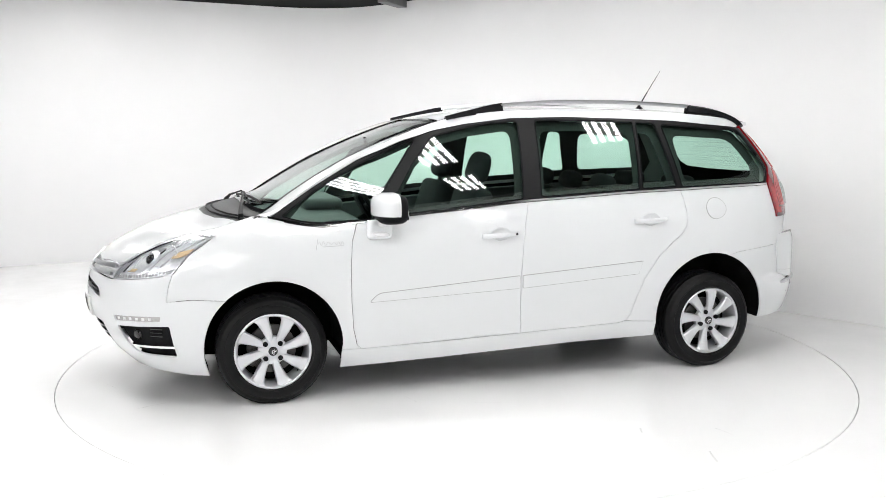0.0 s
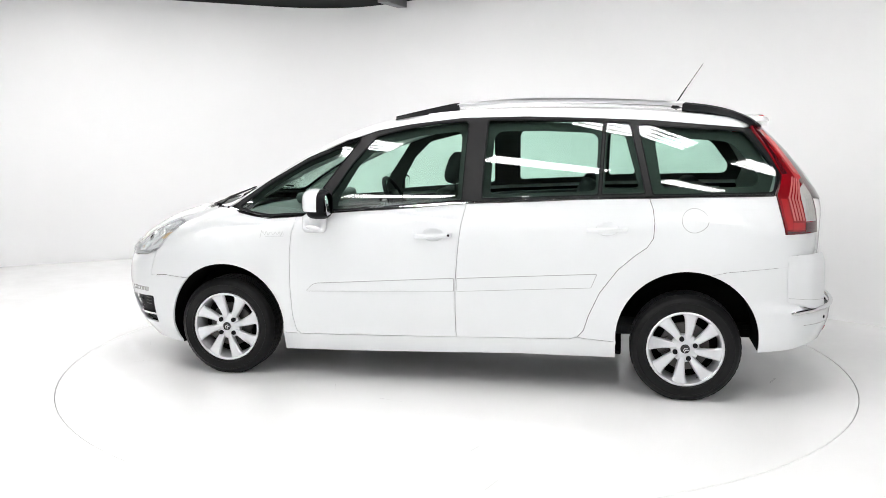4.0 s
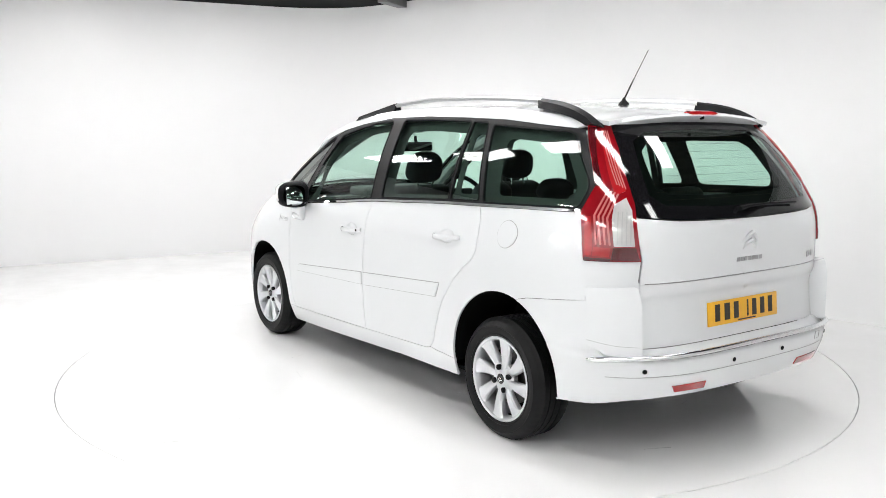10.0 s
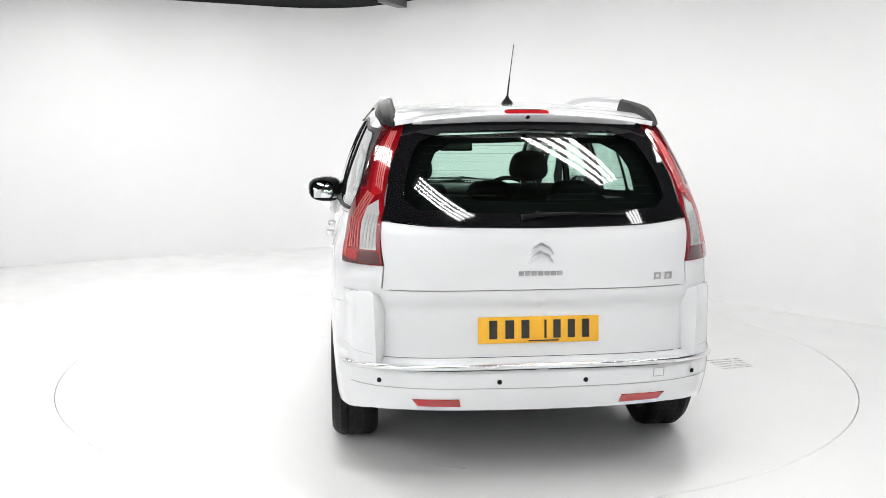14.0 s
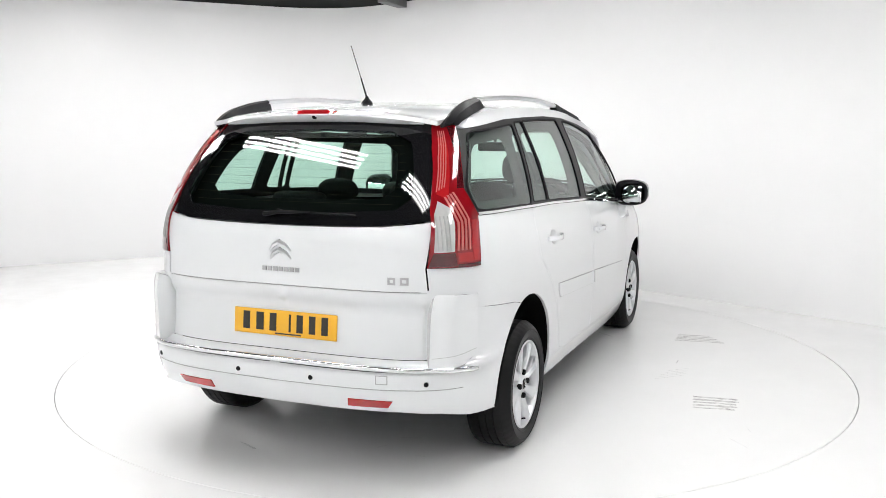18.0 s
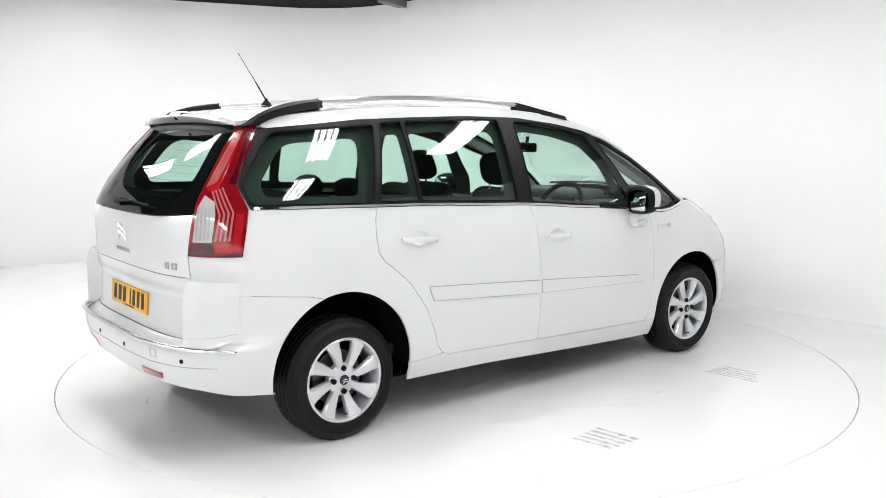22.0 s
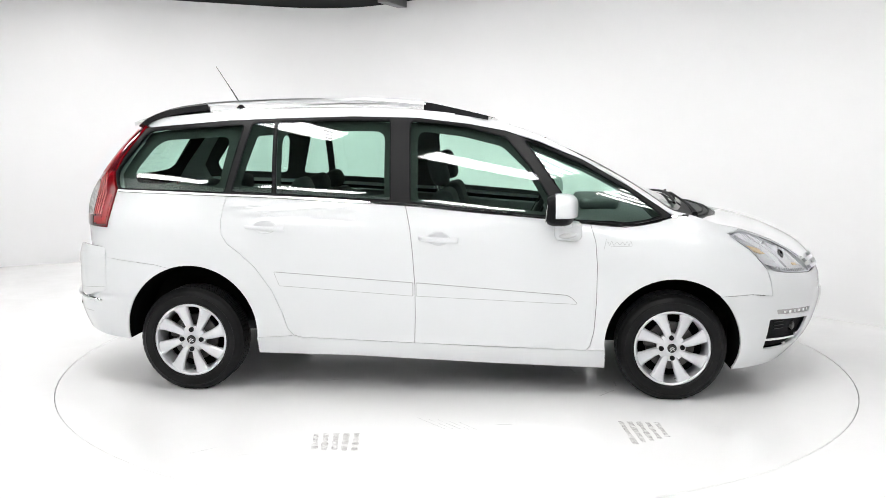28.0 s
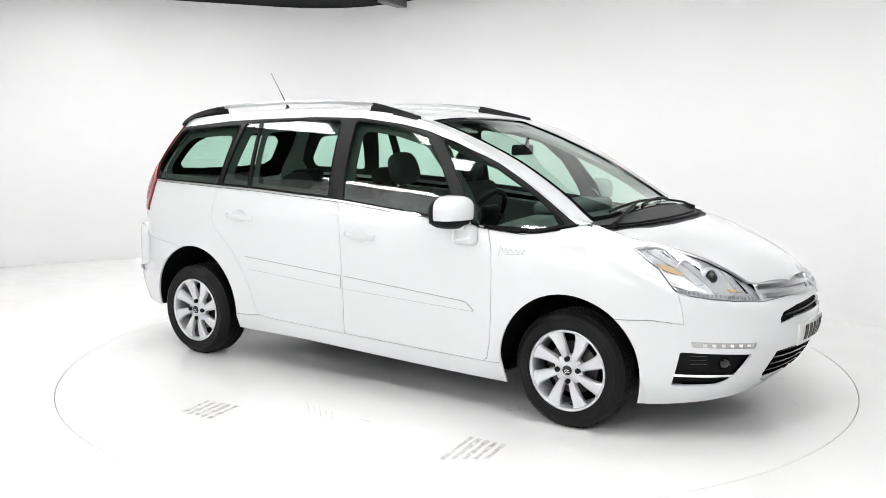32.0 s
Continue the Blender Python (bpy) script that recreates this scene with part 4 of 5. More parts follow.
# ---- car: wheels, lamps and fittings ----
def wheel_parts():
    """Tyre, rim, spokes, hub, bolts and brake disc; the outer face looks along +y."""
    turn = Matrix.Rotation(radians(-90), 4, "X")
    r, w = 0.303, 0.205
    tyre = bmesh.new()
    prof = [(0.205, -0.005), (0.212, 0.004), (0.219, 0.008), (0.221, 0.0095), (0.224, 0.0095), (0.226, 0.008), (0.240, 0.0115), (0.258, 0.0125), (0.260, 0.0145), (0.264, 0.0145), (0.266, 0.0115), (0.280, 0.004), (0.292, -0.010), (0.2995, -0.024)]
    y = -0.024
    for g in range(4):
        y2 = y - (w - 0.058) / 4
        prof += [(r, y - 0.003), (r, y2 + 0.005), (r - 0.006, y2 + 0.004), (r - 0.006, y2 - 0.001)] if g < 3 else [(r, y - 0.003), (r, y2)]
        y = y2
    prof += [(0.292, -w + 0.012), (0.270, -w), (0.22, -w + 0.004), (0.205, -w + 0.02)]
    rings = lathe(tyre, prof, 144, turn)
    # cross cuts in the tread and its shoulders
    for g, (pr, py) in enumerate(prof):
        if pr > 0.290:
            for i in range(g % 2, 144, 3):
                v = rings[g][i]
                k = math.hypot(v.co.x, v.co.z)
                v.co.x *= (k - (0.0035 if pr < r else 0.0018)) / k
                v.co.z *= (k - (0.0035 if pr < r else 0.0018)) / k
    rim = bmesh.new()
    lathe(rim, [(0.2095, -0.004), (0.2105, 0.004), (0.205, 0.007), (0.198, 0.003), (0.192, -0.012), (0.186, -0.04), (0.183, -0.12), (0.20, -0.17)], 72, turn)
    spokes = []
    for i in range(8):
        bm = bmesh.new()
        a0 = 2 * math.pi * i / 8
        rows = []
        for k in range(15):
            t = k / 14
            rad = 0.030 + 0.173 * t
            half = 0.014 + 0.0245 * t ** 1.1 + 0.020 * max(0, (t - 0.80) / 0.20) ** 2
            swing = a0 - 0.15 * t ** 1.1
            d = Vector((math.cos(swing), 0, math.sin(swing)))
            n = Vector((-math.sin(swing), 0, math.cos(swing)))
            dep = -0.018 + 0.016 * math.sin(math.pi * min(1, t * 1.1) * 0.5)
            row = []
            for s, dy in ((-1.0, -0.030), (-1.0, -0.008), (-0.75, 0.0), (0.0, 0.002), (0.75, -0.004), (1.0, -0.014), (1.0, -0.030)):
                row.append(bm.verts.new(d * rad + n * half * s + Vector((0, dep + dy, 0))))
            rows.append(row)
        for a, b in zip(rows, rows[1:]):
            for q in range(6):
                bm.faces.new((a[q], a[q + 1], b[q + 1], b[q]))
        bmesh.ops.recalc_face_normals(bm, faces=bm.faces)
        spokes.append(bm)
    hub = bmesh.new()
    lathe(hub, [(0.0001, -0.006), (0.026, -0.006), (0.028, -0.010), (0.034, -0.012), (0.056, -0.015), (0.078, -0.024), (0.080, -0.05)], 40, turn)
    cap = bmesh.new()
    lathe(cap, [(0.0001, 0.0), (0.022, -0.001), (0.0255, -0.004), (0.026, -0.012)], 32, turn)
    chev = bmesh.new()
    for dz in (0.005, -0.006):
        for s in (1, -1):
            box(chev, 0.0065 * s, 0.001, dz - 0.003, 0.017, 0.002, 0.0042, m=Matrix.Rotation(radians(32 * s), 4, "Y"))
    bolts = []
    for i in range(4):
        bm = bmesh.new()
        a = 2 * math.pi * i / 4 + 0.17
        lathe(bm, [(0.0001, 0.0), (0.010, 0.0), (0.0135, -0.003), (0.014, -0.02)], 12, Matrix.Translation((0.057 * math.cos(a), 0, 0.057 * math.sin(a))) @ turn)
        bolts.append(bm)
    disc = bmesh.new()
    lathe(disc, [(0.05, -0.075), (0.135, -0.075), (0.135, -0.095), (0.05, -0.095)], 48, turn)
    box(disc, 0.095, -0.082, 0.06, 0.09, 0.05, 0.07, 0.012)
    valve = bmesh.new()
    tube(valve, [(0.02, -0.02, -0.178), (0.02, -0.001, -0.172)], 0.004, 8)
    back = bmesh.new()
    lathe(back, [(0.0001, -0.12), (0.185, -0.12), (0.186, -0.15)], 40, turn)
    return tyre, rim, spokes, hub, cap, chev, bolts, disc, valve, back


def make_wheel():
    tyre, rim, spokes, hub, cap, chev, bolts, disc, valve, back = wheel_parts()
    w = part("wheel", rim, M_ALLOY, car, "silver alloy wheel with eight blade spokes")
    part("tyre", tyre, M_RUBBER, w, "black low-profile tyre")
    for bm in spokes:
        part("spoke", bm, M_ALLOY, w)
    part("hub", hub, M_ALLOY, w)
    part("hub_cap", cap, M_GLOSSBLACK, w, "black centre cap")
    part("emblem", chev, M_CHROME, w, smooth=False)
    for bm in bolts:
        part("wheel_bolt", bm, M_BLACK, w)
    part("brake_disc", disc, M_DISC, w, "bare steel brake disc and caliper")
    part("valve", valve, M_BLACK, w)
    part("drum_cover", back, M_DARK, w)
    return w


def wheels():
    one = make_wheel()
    spots = [(1.383, 1, 0.838, 55), (-1.348, 1, 0.868, 30), (1.374, -1, 0.838, 14), (-1.360, -1, 0.868, 10)]
    for k, (x, s, y, spin) in enumerate(spots):
        m = pose(x, y * s, 0.297, 0, 0, 0 if s > 0 else 180) @ pose(0, 0, 0, 0, spin, 0)
        if k == 0:
            one.matrix_basis = m
        else:
            copy_thing(one, m)


def headlamps():
    outline = [(1.605, 0.93), (1.66, 0.941), (1.705, 0.944), (1.785, 0.918), (1.895, 0.873), (1.97, 0.823), (2.015, 0.77), (2.043, 0.73), (2.056, 0.682), (1.945, 0.692), (1.85, 0.707), (1.753, 0.732), (1.733, 0.767), (1.697, 0.837), (1.648, 0.888)]
    for s, f in ((skin, True), (mirror(skin), False)):
        hl = part("headlamp", sheet(inset(outline, 0.003), s, 0.03, thick=0.0, lift=-0.022, flip=f), M_REFLECTOR, car, "large swept-back clear headlamp")
        part("lens", sheet(inset(outline, 0.002), s, 0.04, thick=0.0, lift=0.001, flip=f), M_LENS, hl, "clear lens")
        part("bezel", sheet(outline, s, 0.03, holes=[inset(outline, 0.006)], thick=0.02, lift=-0.002, flip=f), M_RAIL, hl, "silver bezel")
        lower = [(1.76, 0.730), (1.85, 0.709), (1.945, 0.694), (2.05, 0.685), (2.046, 0.708), (1.945, 0.716), (1.85, 0.730), (1.75, 0.752)]
        part("side_light_strip", sheet(lower, s, 0.02, thick=0.01, lift=-0.012, flip=f), M_TRIM, hl, "ribbed grey strip")
        for k in range(17):
            u = 1.782 + 0.0155 * k
            zz = float(np.interp(u, [1.76, 1.85, 1.945, 2.05], [0.733, 0.713, 0.698, 0.689]))
            part("rib", sheet([(u, zz), (u + 0.004, zz), (u + 0.004, zz + 0.018), (u, zz + 0.018)], s, 0.02, thick=0.006, lift=-0.008, flip=f), M_RAIL, hl)
        part("indicator_lens", sheet([(1.69, 0.872), (1.78, 0.842), (1.80, 0.818), (1.755, 0.822), (1.70, 0.848)], s, 0.02, thick=0.006, lift=-0.014, flip=f), M_AMBER, hl, "amber indicator")
        for fin in ([(1.655, 0.925), (1.69, 0.932), (1.80, 0.845), (1.85, 0.775), (1.82, 0.770), (1.77, 0.838)], [(1.735, 0.925), (1.765, 0.915), (1.87, 0.80), (1.90, 0.735), (1.88, 0.735), (1.845, 0.80)], [(1.94, 0.835), (1.96, 0.818), (1.995, 0.735), (1.97, 0.735)], [(1.72, 0.79), (1.765, 0.80), (1.84, 0.745), (1.80, 0.742), (1.75, 0.762)]):
            part("reflector_fin", sheet(fin, s, 0.02, thick=0.012, lift=-0.010, flip=f), M_REFLECTOR, hl)
        for fin in ([(1.70, 0.918), (1.722, 0.918), (1.83, 0.80), (1.822, 0.795)], [(1.80, 0.895), (1.815, 0.888), (1.87, 0.82), (1.862, 0.818)], [(1.975, 0.80), (1.985, 0.79), (2.015, 0.725), (2.005, 0.725)], [(1.755, 0.79), (1.77, 0.79), (1.81, 0.755), (1.80, 0.752)]):
            part("chrome_fin", sheet(fin, s, 0.02, thick=0.008, lift=-0.013, flip=f), M_CHROME, hl)
        for k in range(7):
            u = 1.70 + 0.020 * k
            z1 = float(np.interp(u, [1.66, 1.705, 1.785, 1.895], [0.925, 0.930, 0.902, 0.856]))
            part("lens_line", sheet([(u, z1), (u + 0.0035, z1 - 0.001), (u + 0.010, z1 - 0.034), (u + 0.0065, z1 - 0.034)], s, 0.02, thick=0.004, lift=-0.007, flip=f), M_REFLECTOR, hl)
        part("indicator_lens", sheet([(1.935, 0.752), (1.975, 0.748), (1.985, 0.733), (1.945, 0.737)], s, 0.02, thick=0.006, lift=-0.012, flip=f), M_AMBER, hl)
        bm = bmesh.new()
        ring = s([1.895], [0.790])[0]
        lathe(bm, [(0.036, 0.0), (0.040, 0.010), (0.050, 0.006), (0.058, -0.01), (0.058, -0.02)], 28, Matrix.Translation(Vector(ring) - Vector((0.035, 0.022 * float(np.sign(ring[1])), 0.0))) @ Euler((0, radians(82), radians(24 * float(np.sign(ring[1]))))).to_matrix().to_4x4())
        part("projector_ring", bm, M_REFLECTOR, hl)
        part("dark_shroud", sheet([(1.79, 0.912), (1.89, 0.871), (1.967, 0.82), (2.008, 0.772), (2.004, 0.772), (1.961, 0.817), (1.886, 0.865)], s, 0.03, thick=0.004, lift=-0.004, flip=f), M_BLACK, hl, "dark inner shroud")
        p = s([1.895], [0.790])[0]
        sg = float(np.sign(p[1]))
        m = Matrix.Translation(Vector(p) - Vector((0.035, 0.022 * sg, 0.0))) @ Euler((0, radians(82), radians(24 * sg))).to_matrix().to_4x4()
        bm = bmesh.new()
        lathe(bm, [(0.0001, 0.036), (0.018, 0.032), (0.030, 0.018), (0.034, 0.004), (0.034, -0.006)], 28, m)
        part("projector", bm, M_GLOSSBLACK, hl, "round projector lens")
        p = s([1.80], [0.83])[0]
        m = Matrix.Translation(Vector(p) - Vector((0.035, 0.026 * sg, 0.0))) @ Euler((0, radians(75), radians(40 * sg))).to_matrix().to_4x4()
        bm = bmesh.new()
        lathe(bm, [(0.0001, -0.005), (0.02, 0.0), (0.034, 0.012), (0.042, 0.026), (0.045, 0.02)], 28, m)
        part("reflector_bowl", bm, M_REFLECTOR, hl)


def tail_lamps():
    for s, f in ((skin, True), (mirror(skin), False)):
        tl = part("tail_lamp", sheet(inset(TAIL, 0.002), s, 0.03, thick=0.025, lift=0.008, flip=f), M_RED, car, "tall red tail lamp")
        part("reversing_lens", sheet([(-1.806, 1.18), (-1.84, 1.208), (-1.860, 1.155), (-1.872, 1.006), (-1.812, 1.006), (-1.802, 1.12)], s, 0.02, thick=0.006, lift=0.010, flip=f), M_CLEAR, tl, "clear reversing lamp lens")
        for k in range(4):
            u = -1.820 - 0.0125 * k
            part("lens_rib", sheet([(u, 1.012), (u - 0.0035, 1.012), (u - 0.0015, 1.15), (u + 0.002, 1.15)], s, 0.03, thick=0.003, lift=0.0125, flip=f), M_TRIM, tl)
        part("upper_lens", sheet([(-1.664, 1.508), (-1.695, 1.512), (-1.722, 1.40), (-1.765, 1.258), (-1.738, 1.258), (-1.713, 1.37)], s, 0.03, thick=0.005, lift=0.0095, flip=f), M_DARKRED, tl, "dark red side lens")
        part("stop_lens", sheet([(-1.725, 1.47), (-1.757, 1.46), (-1.838, 1.235), (-1.806, 1.215), (-1.772, 1.32)], s, 0.03, thick=0.006, lift=0.010, flip=f), M_BRIGHTRED, tl, "bright red stop lens")
        part("lower_lens", sheet([(-1.81, 1.001), (-1.874, 1.001), (-1.888, 0.948), (-1.805, 0.948)], s, 0.03, thick=0.005, lift=0.0095, flip=f), M_DARKRED, tl, "dark red lower lens")
        part("fog_lens", sheet([(-1.752, 1.0), (-1.803, 1.0), (-1.80, 0.962), (-1.750, 0.962)], s, 0.03, thick=0.004, lift=0.0095, flip=f), M_BRIGHTRED, tl)
        part("lens_edge", sheet([(-1.726, 0.958), (-1.75, 0.955), (-1.803, 0.955), (-1.803, 0.944), (-1.724, 0.944)], s, 0.03, thick=0.004, lift=0.0092, flip=f), M_DARKRED, tl)
        part("indicator_lens", sheet([(-1.714, 1.13), (-1.738, 1.128), (-1.750, 1.01), (-1.748, 0.965), (-1.728, 0.965)], s, 0.03, thick=0.004, lift=0.0095, flip=f), M_BRIGHTRED, tl)
        for k in range(4):
            line = [(-1.757 - 0.0135 * k, 1.010), (-1.745 - 0.0135 * k, 1.135 - 0.004 * k), (-1.780 - 0.0105 * k, 1.242 - 0.006 * k)]
            pts = [*line, *[(u - 0.0062, z) for u, z in line[::-1]]]
            part("light_strip", sheet(pts, s, 0.03, thick=0.004, lift=0.011, flip=f), M_PINK, tl, "pale light guide")
        for k in range(4):
            line = [(-1.806 - 0.0095 * k, 1.262 - 0.006 * k), (-1.762 - 0.0085 * k, 1.38), (-1.716 - 0.0065 * k, 1.492)]
            part("light_strip", sheet([*line, *[(u - 0.0036, z) for u, z in line[::-1]]], s, 0.03, thick=0.004, lift=0.0115, flip=f), M_PINK, tl, "pale light guide")
        part("reflector", sheet([(-2.128, 0.395), (-2.128, 0.360), (-2.006, 0.364), (-1.996, 0.395)], s, 0.03, thick=0.006, lift=0.004, flip=f), M_BRIGHTRED, car, "red bumper reflector")
        for u, z in ((-1.91, 0.472), (-2.255, 0.472)):
            p = Vector(s([u], [z])[0])
            bm = bmesh.new()
            lathe(bm, [(0.0001, 0.004), (0.010, 0.003), (0.012, -0.01)], 16, Matrix.Translation(p) @ Vector((-1, 0.0 if u < -2.1 else 0.5 * np.sign(p.y), 0)).to_track_quat("Z", "Y").to_matrix().to_4x4())
            part("parking_sensor", bm, M_BLACK, car)
    # long chrome bar on the rear bumper
    path = [(-1.745, 0.510), (-1.80, 0.520), (-1.89, 0.530), (-2.05, 0.537), (-2.2, 0.538), (-2.4, 0.538)]
    pu, pz = np.array([p[0] for p in path]), np.array([p[1] for p in path])
    us = np.linspace(-1.745, -2.4, 26)
    a = skin(us, np.interp(-us, -pu, pz) - 0.014) + np.array([0, 0, 0.014])
    a = [Vector(p) for p in a] + [Vector((p[0], -p[1], p[2])) for p in a[-2::-1]]
    bm = bmesh.new()
    tube(bm, a, [0.006] + [0.0125] * (len(a) - 2) + [0.006], 12)
    part("bumper_chrome", bm, M_BAR, car, "chrome bumper bar")
    whole("bumper_groove", [(-1.80, 0.443), (-1.96, 0.448), (-2.4, 0.442), (-2.4, 0.4395), (-1.96, 0.4455), (-1.80, 0.4405)], M_TRIM, car, lift=0.0012, thick=0.002)
    part("tow_cover", sheet([(-2.045, 0.508), (-2.012, 0.508), (-2.012, 0.470), (-2.045, 0.470)], mirror(skin), 0.03, holes=[[(-2.043, 0.506), (-2.014, 0.506), (-2.014, 0.472), (-2.043, 0.472)]], thick=0.002, lift=0.0012), M_TRIM, car)
    # high brake lamp and washer jet on the spoiler
    bm = bmesh.new()
    rows = []
    for k in range(15):
        y = -0.105 + 0.21 * k / 14
        e = 1 - 0.6 * abs(y / 0.105) ** 10
        z0 = float(lid([-1.775], [y])[0, 2]) - 0.004
        rows.append([bm.verts.new(v) for v in ((-1.780, y, z0 - 0.002), (-1.788, y, z0 + 0.011 * e), (-1.808, y, z0 + 0.008 * e), (-1.818, y, z0 - 0.008 * e), (-1.80, y, z0 - 0.014))])
    for p, q in zip(rows, rows[1:]):
        for c in range(5):
            bm.faces.new((p[c], q[c], q[(c + 1) % 5], p[(c + 1) % 5]))
    bm.faces.new(rows[0])
    bm.faces.new(rows[-1][::-1])
    bmesh.ops.recalc_face_normals(bm, faces=bm.faces)
    part("high_brake_lamp", bm, M_BRIGHTRED, car, "slim red high-level brake lamp")
    bm = bmesh.new()
    lathe(bm, [(0.0001, 0.006), (0.008, 0.004), (0.011, -0.01)], 14, Matrix.Translation((-1.812, 0, 1.560)) @ Euler((0, radians(-95), 0)).to_matrix().to_4x4())
    part("washer_jet", bm, M_BLACK, car)


def plates():
    front = whole("number_plate", [(2.4, 0.553), (2.315, 0.552), (2.225, 0.547), (2.235, 0.436), (2.315, 0.441), (2.4, 0.442)], M_WHITEPLATE, car, "white front number plate with dark characters", lift=0.010, thick=0.012)
    for y, w in ((0.195, 0.05), (0.125, 0.055), (0.058, 0.05), (-0.028, 0.014), (-0.078, 0.046), (-0.140, 0.046), (-0.202, 0.046)):
        u, du = 2.4 - 0.155 * abs(y) / 0.26, 0.155 * w / 0.60
        part("character_bar", sheet([(u - du, 0.460), (u + du, 0.461), (u + du, 0.536), (u - du, 0.535)], skin if y > 0 else mirror(skin), 0.02, thick=0.002, lift=0.012, flip=y > 0), M_INK, front, smooth=False)
    for x, z, ry, mat, lab in ((-2.090, 0.668, 5, M_YELLOW, "yellow rear number plate with dark characters"),):
        d = -1 if x < 0 else 1
        bm = bmesh.new()
        box(bm, 0, 0, 0, 0.008, 0.52, 0.112, 0.003)
        bmesh.ops.transform(bm, matrix=pose(x, 0, z, 0, ry, 0), verts=bm.verts)
        pl = part("number_plate", bm, mat, car, lab)
        for k, (y, w) in enumerate(((-0.195, 0.05), (-0.125, 0.055), (-0.058, 0.05), (0.028, 0.014), (0.078, 0.046), (0.140, 0.046), (0.202, 0.046))):
            bm = bmesh.new()
            box(bm, d * 0.005, -y * d * -1 if d < 0 else y, 0.003, 0.002, w * 0.68, 0.078)
            bmesh.ops.transform(bm, matrix=pose(x, 0, z, 0, ry, 0), verts=bm.verts)
            part("character_bar", bm, M_INK, pl, smooth=False)
        bm = bmesh.new()
        box(bm, d * 0.005, 0.02 * d, -0.046, 0.002, 0.13, 0.006)
        bmesh.ops.transform(bm, matrix=pose(x, 0, z, 0, ry, 0), verts=bm.verts)
        part("maker_bar", bm, M_INK, pl, smooth=False)


def badges():
    # rear and front emblems: two chevrons one over the other
    for d, x0, z0, big in ((-1, -2.131, 1.012, 0.052), (1, 2.318, 0.752, 0.062)):
        for k in (0, 1):
            bm = bmesh.new()
            prof = [(-1, -0.55), (-0.55, 0.12), (0, 0.5), (0.55, 0.12), (1, -0.55)]
            pts = []
            for y, zz in prof:
                zp = z0 + zz * big * 0.75 - k * big * 0.66 + (0 if d < 0 else 0.02)
                px = float(x_front(zp) if d > 0 else x_rear(zp)) + d * (0.005 - 0.008 * abs(y))
                pts.append((px, y * big, zp))
            tube(bm, pts, [0.006, 0.0105, 0.013, 0.0105, 0.006], 6)
            part("emblem", bm, M_RAIL, car, "chrome chevron emblem")
    for a, b, z in ((-0.096, 0.096, 0.912),):
        for k in range(7):
            y = a + (b - a) * (k + 0.5) / 7
            bm = bmesh.new()
            box(bm, float(x_rear(z)) - 0.003, y, z, 0.004, 0.021, 0.019, 0.001)
            part("letter_bar", bm, M_SCRIPT, car, smooth=False)
    for u, w in ((-1.978, 0.022), (-1.941, 0.024)):
        part("letter_bar", sheet([(u, 0.872), (u - w, 0.872), (u - w, 0.903), (u, 0.903)], mirror(skin), 0.02, holes=[[(u - 0.006, 0.880), (u - w + 0.006, 0.880), (u - w + 0.006, 0.895), (u - 0.006, 0.895)]], thick=0.003, lift=0.003), M_SCRIPT, car, smooth=False)
    # slim script on the wings
    for s, f in ((skin, True), (mirror(skin), False)):
        def along(u, f=f):
            return u if f else 2.125 - u

        for line in ([(1.128 + 0.012 * q, 0.852 + 0.056 * (1 - q)) for q in np.linspace(0, 1, 6)], [(1.126 - 0.140 * q, 0.884 + (0.0085 + 0.003 * math.sin(9 * q)) * math.sin(2 * math.pi * 5.6 * q + 1.2 * math.sin(7 * q))) for q in np.linspace(0, 1, 60)], [(1.105 - 0.115 * q, 0.866 + 0.004 * q) for q in np.linspace(0, 1, 5)]):
            bm = bmesh.new()
            tube(bm, [Vector(p) for p in s([along(q[0]) for q in line], [q[1] for q in line])], 0.0014, 5)
            part("script_line", bm, M_SCRIPT, car, "slim silver script line")
    # chrome bars of the nose
    for z, e in ((0.742, 2.055), (0.704, 2.068)):
        whole("nose_bar", [(2.4, z + 0.004), (2.22, z + 0.005), (e, z + 0.008), (e + 0.006, z - 0.008), (2.22, z - 0.012), (2.4, z - 0.012)], M_RAIL, car, "slim satin chrome nose bar", lift=0.010, thick=0.02, step=0.03)
    whole("nose_slot", [(2.4, 0.785), (2.2, 0.785), (2.05, 0.785), (2.052, 0.682), (2.25, 0.70), (2.4, 0.70)], M_PAINT, car, lift=-0.011, thick=0.0)


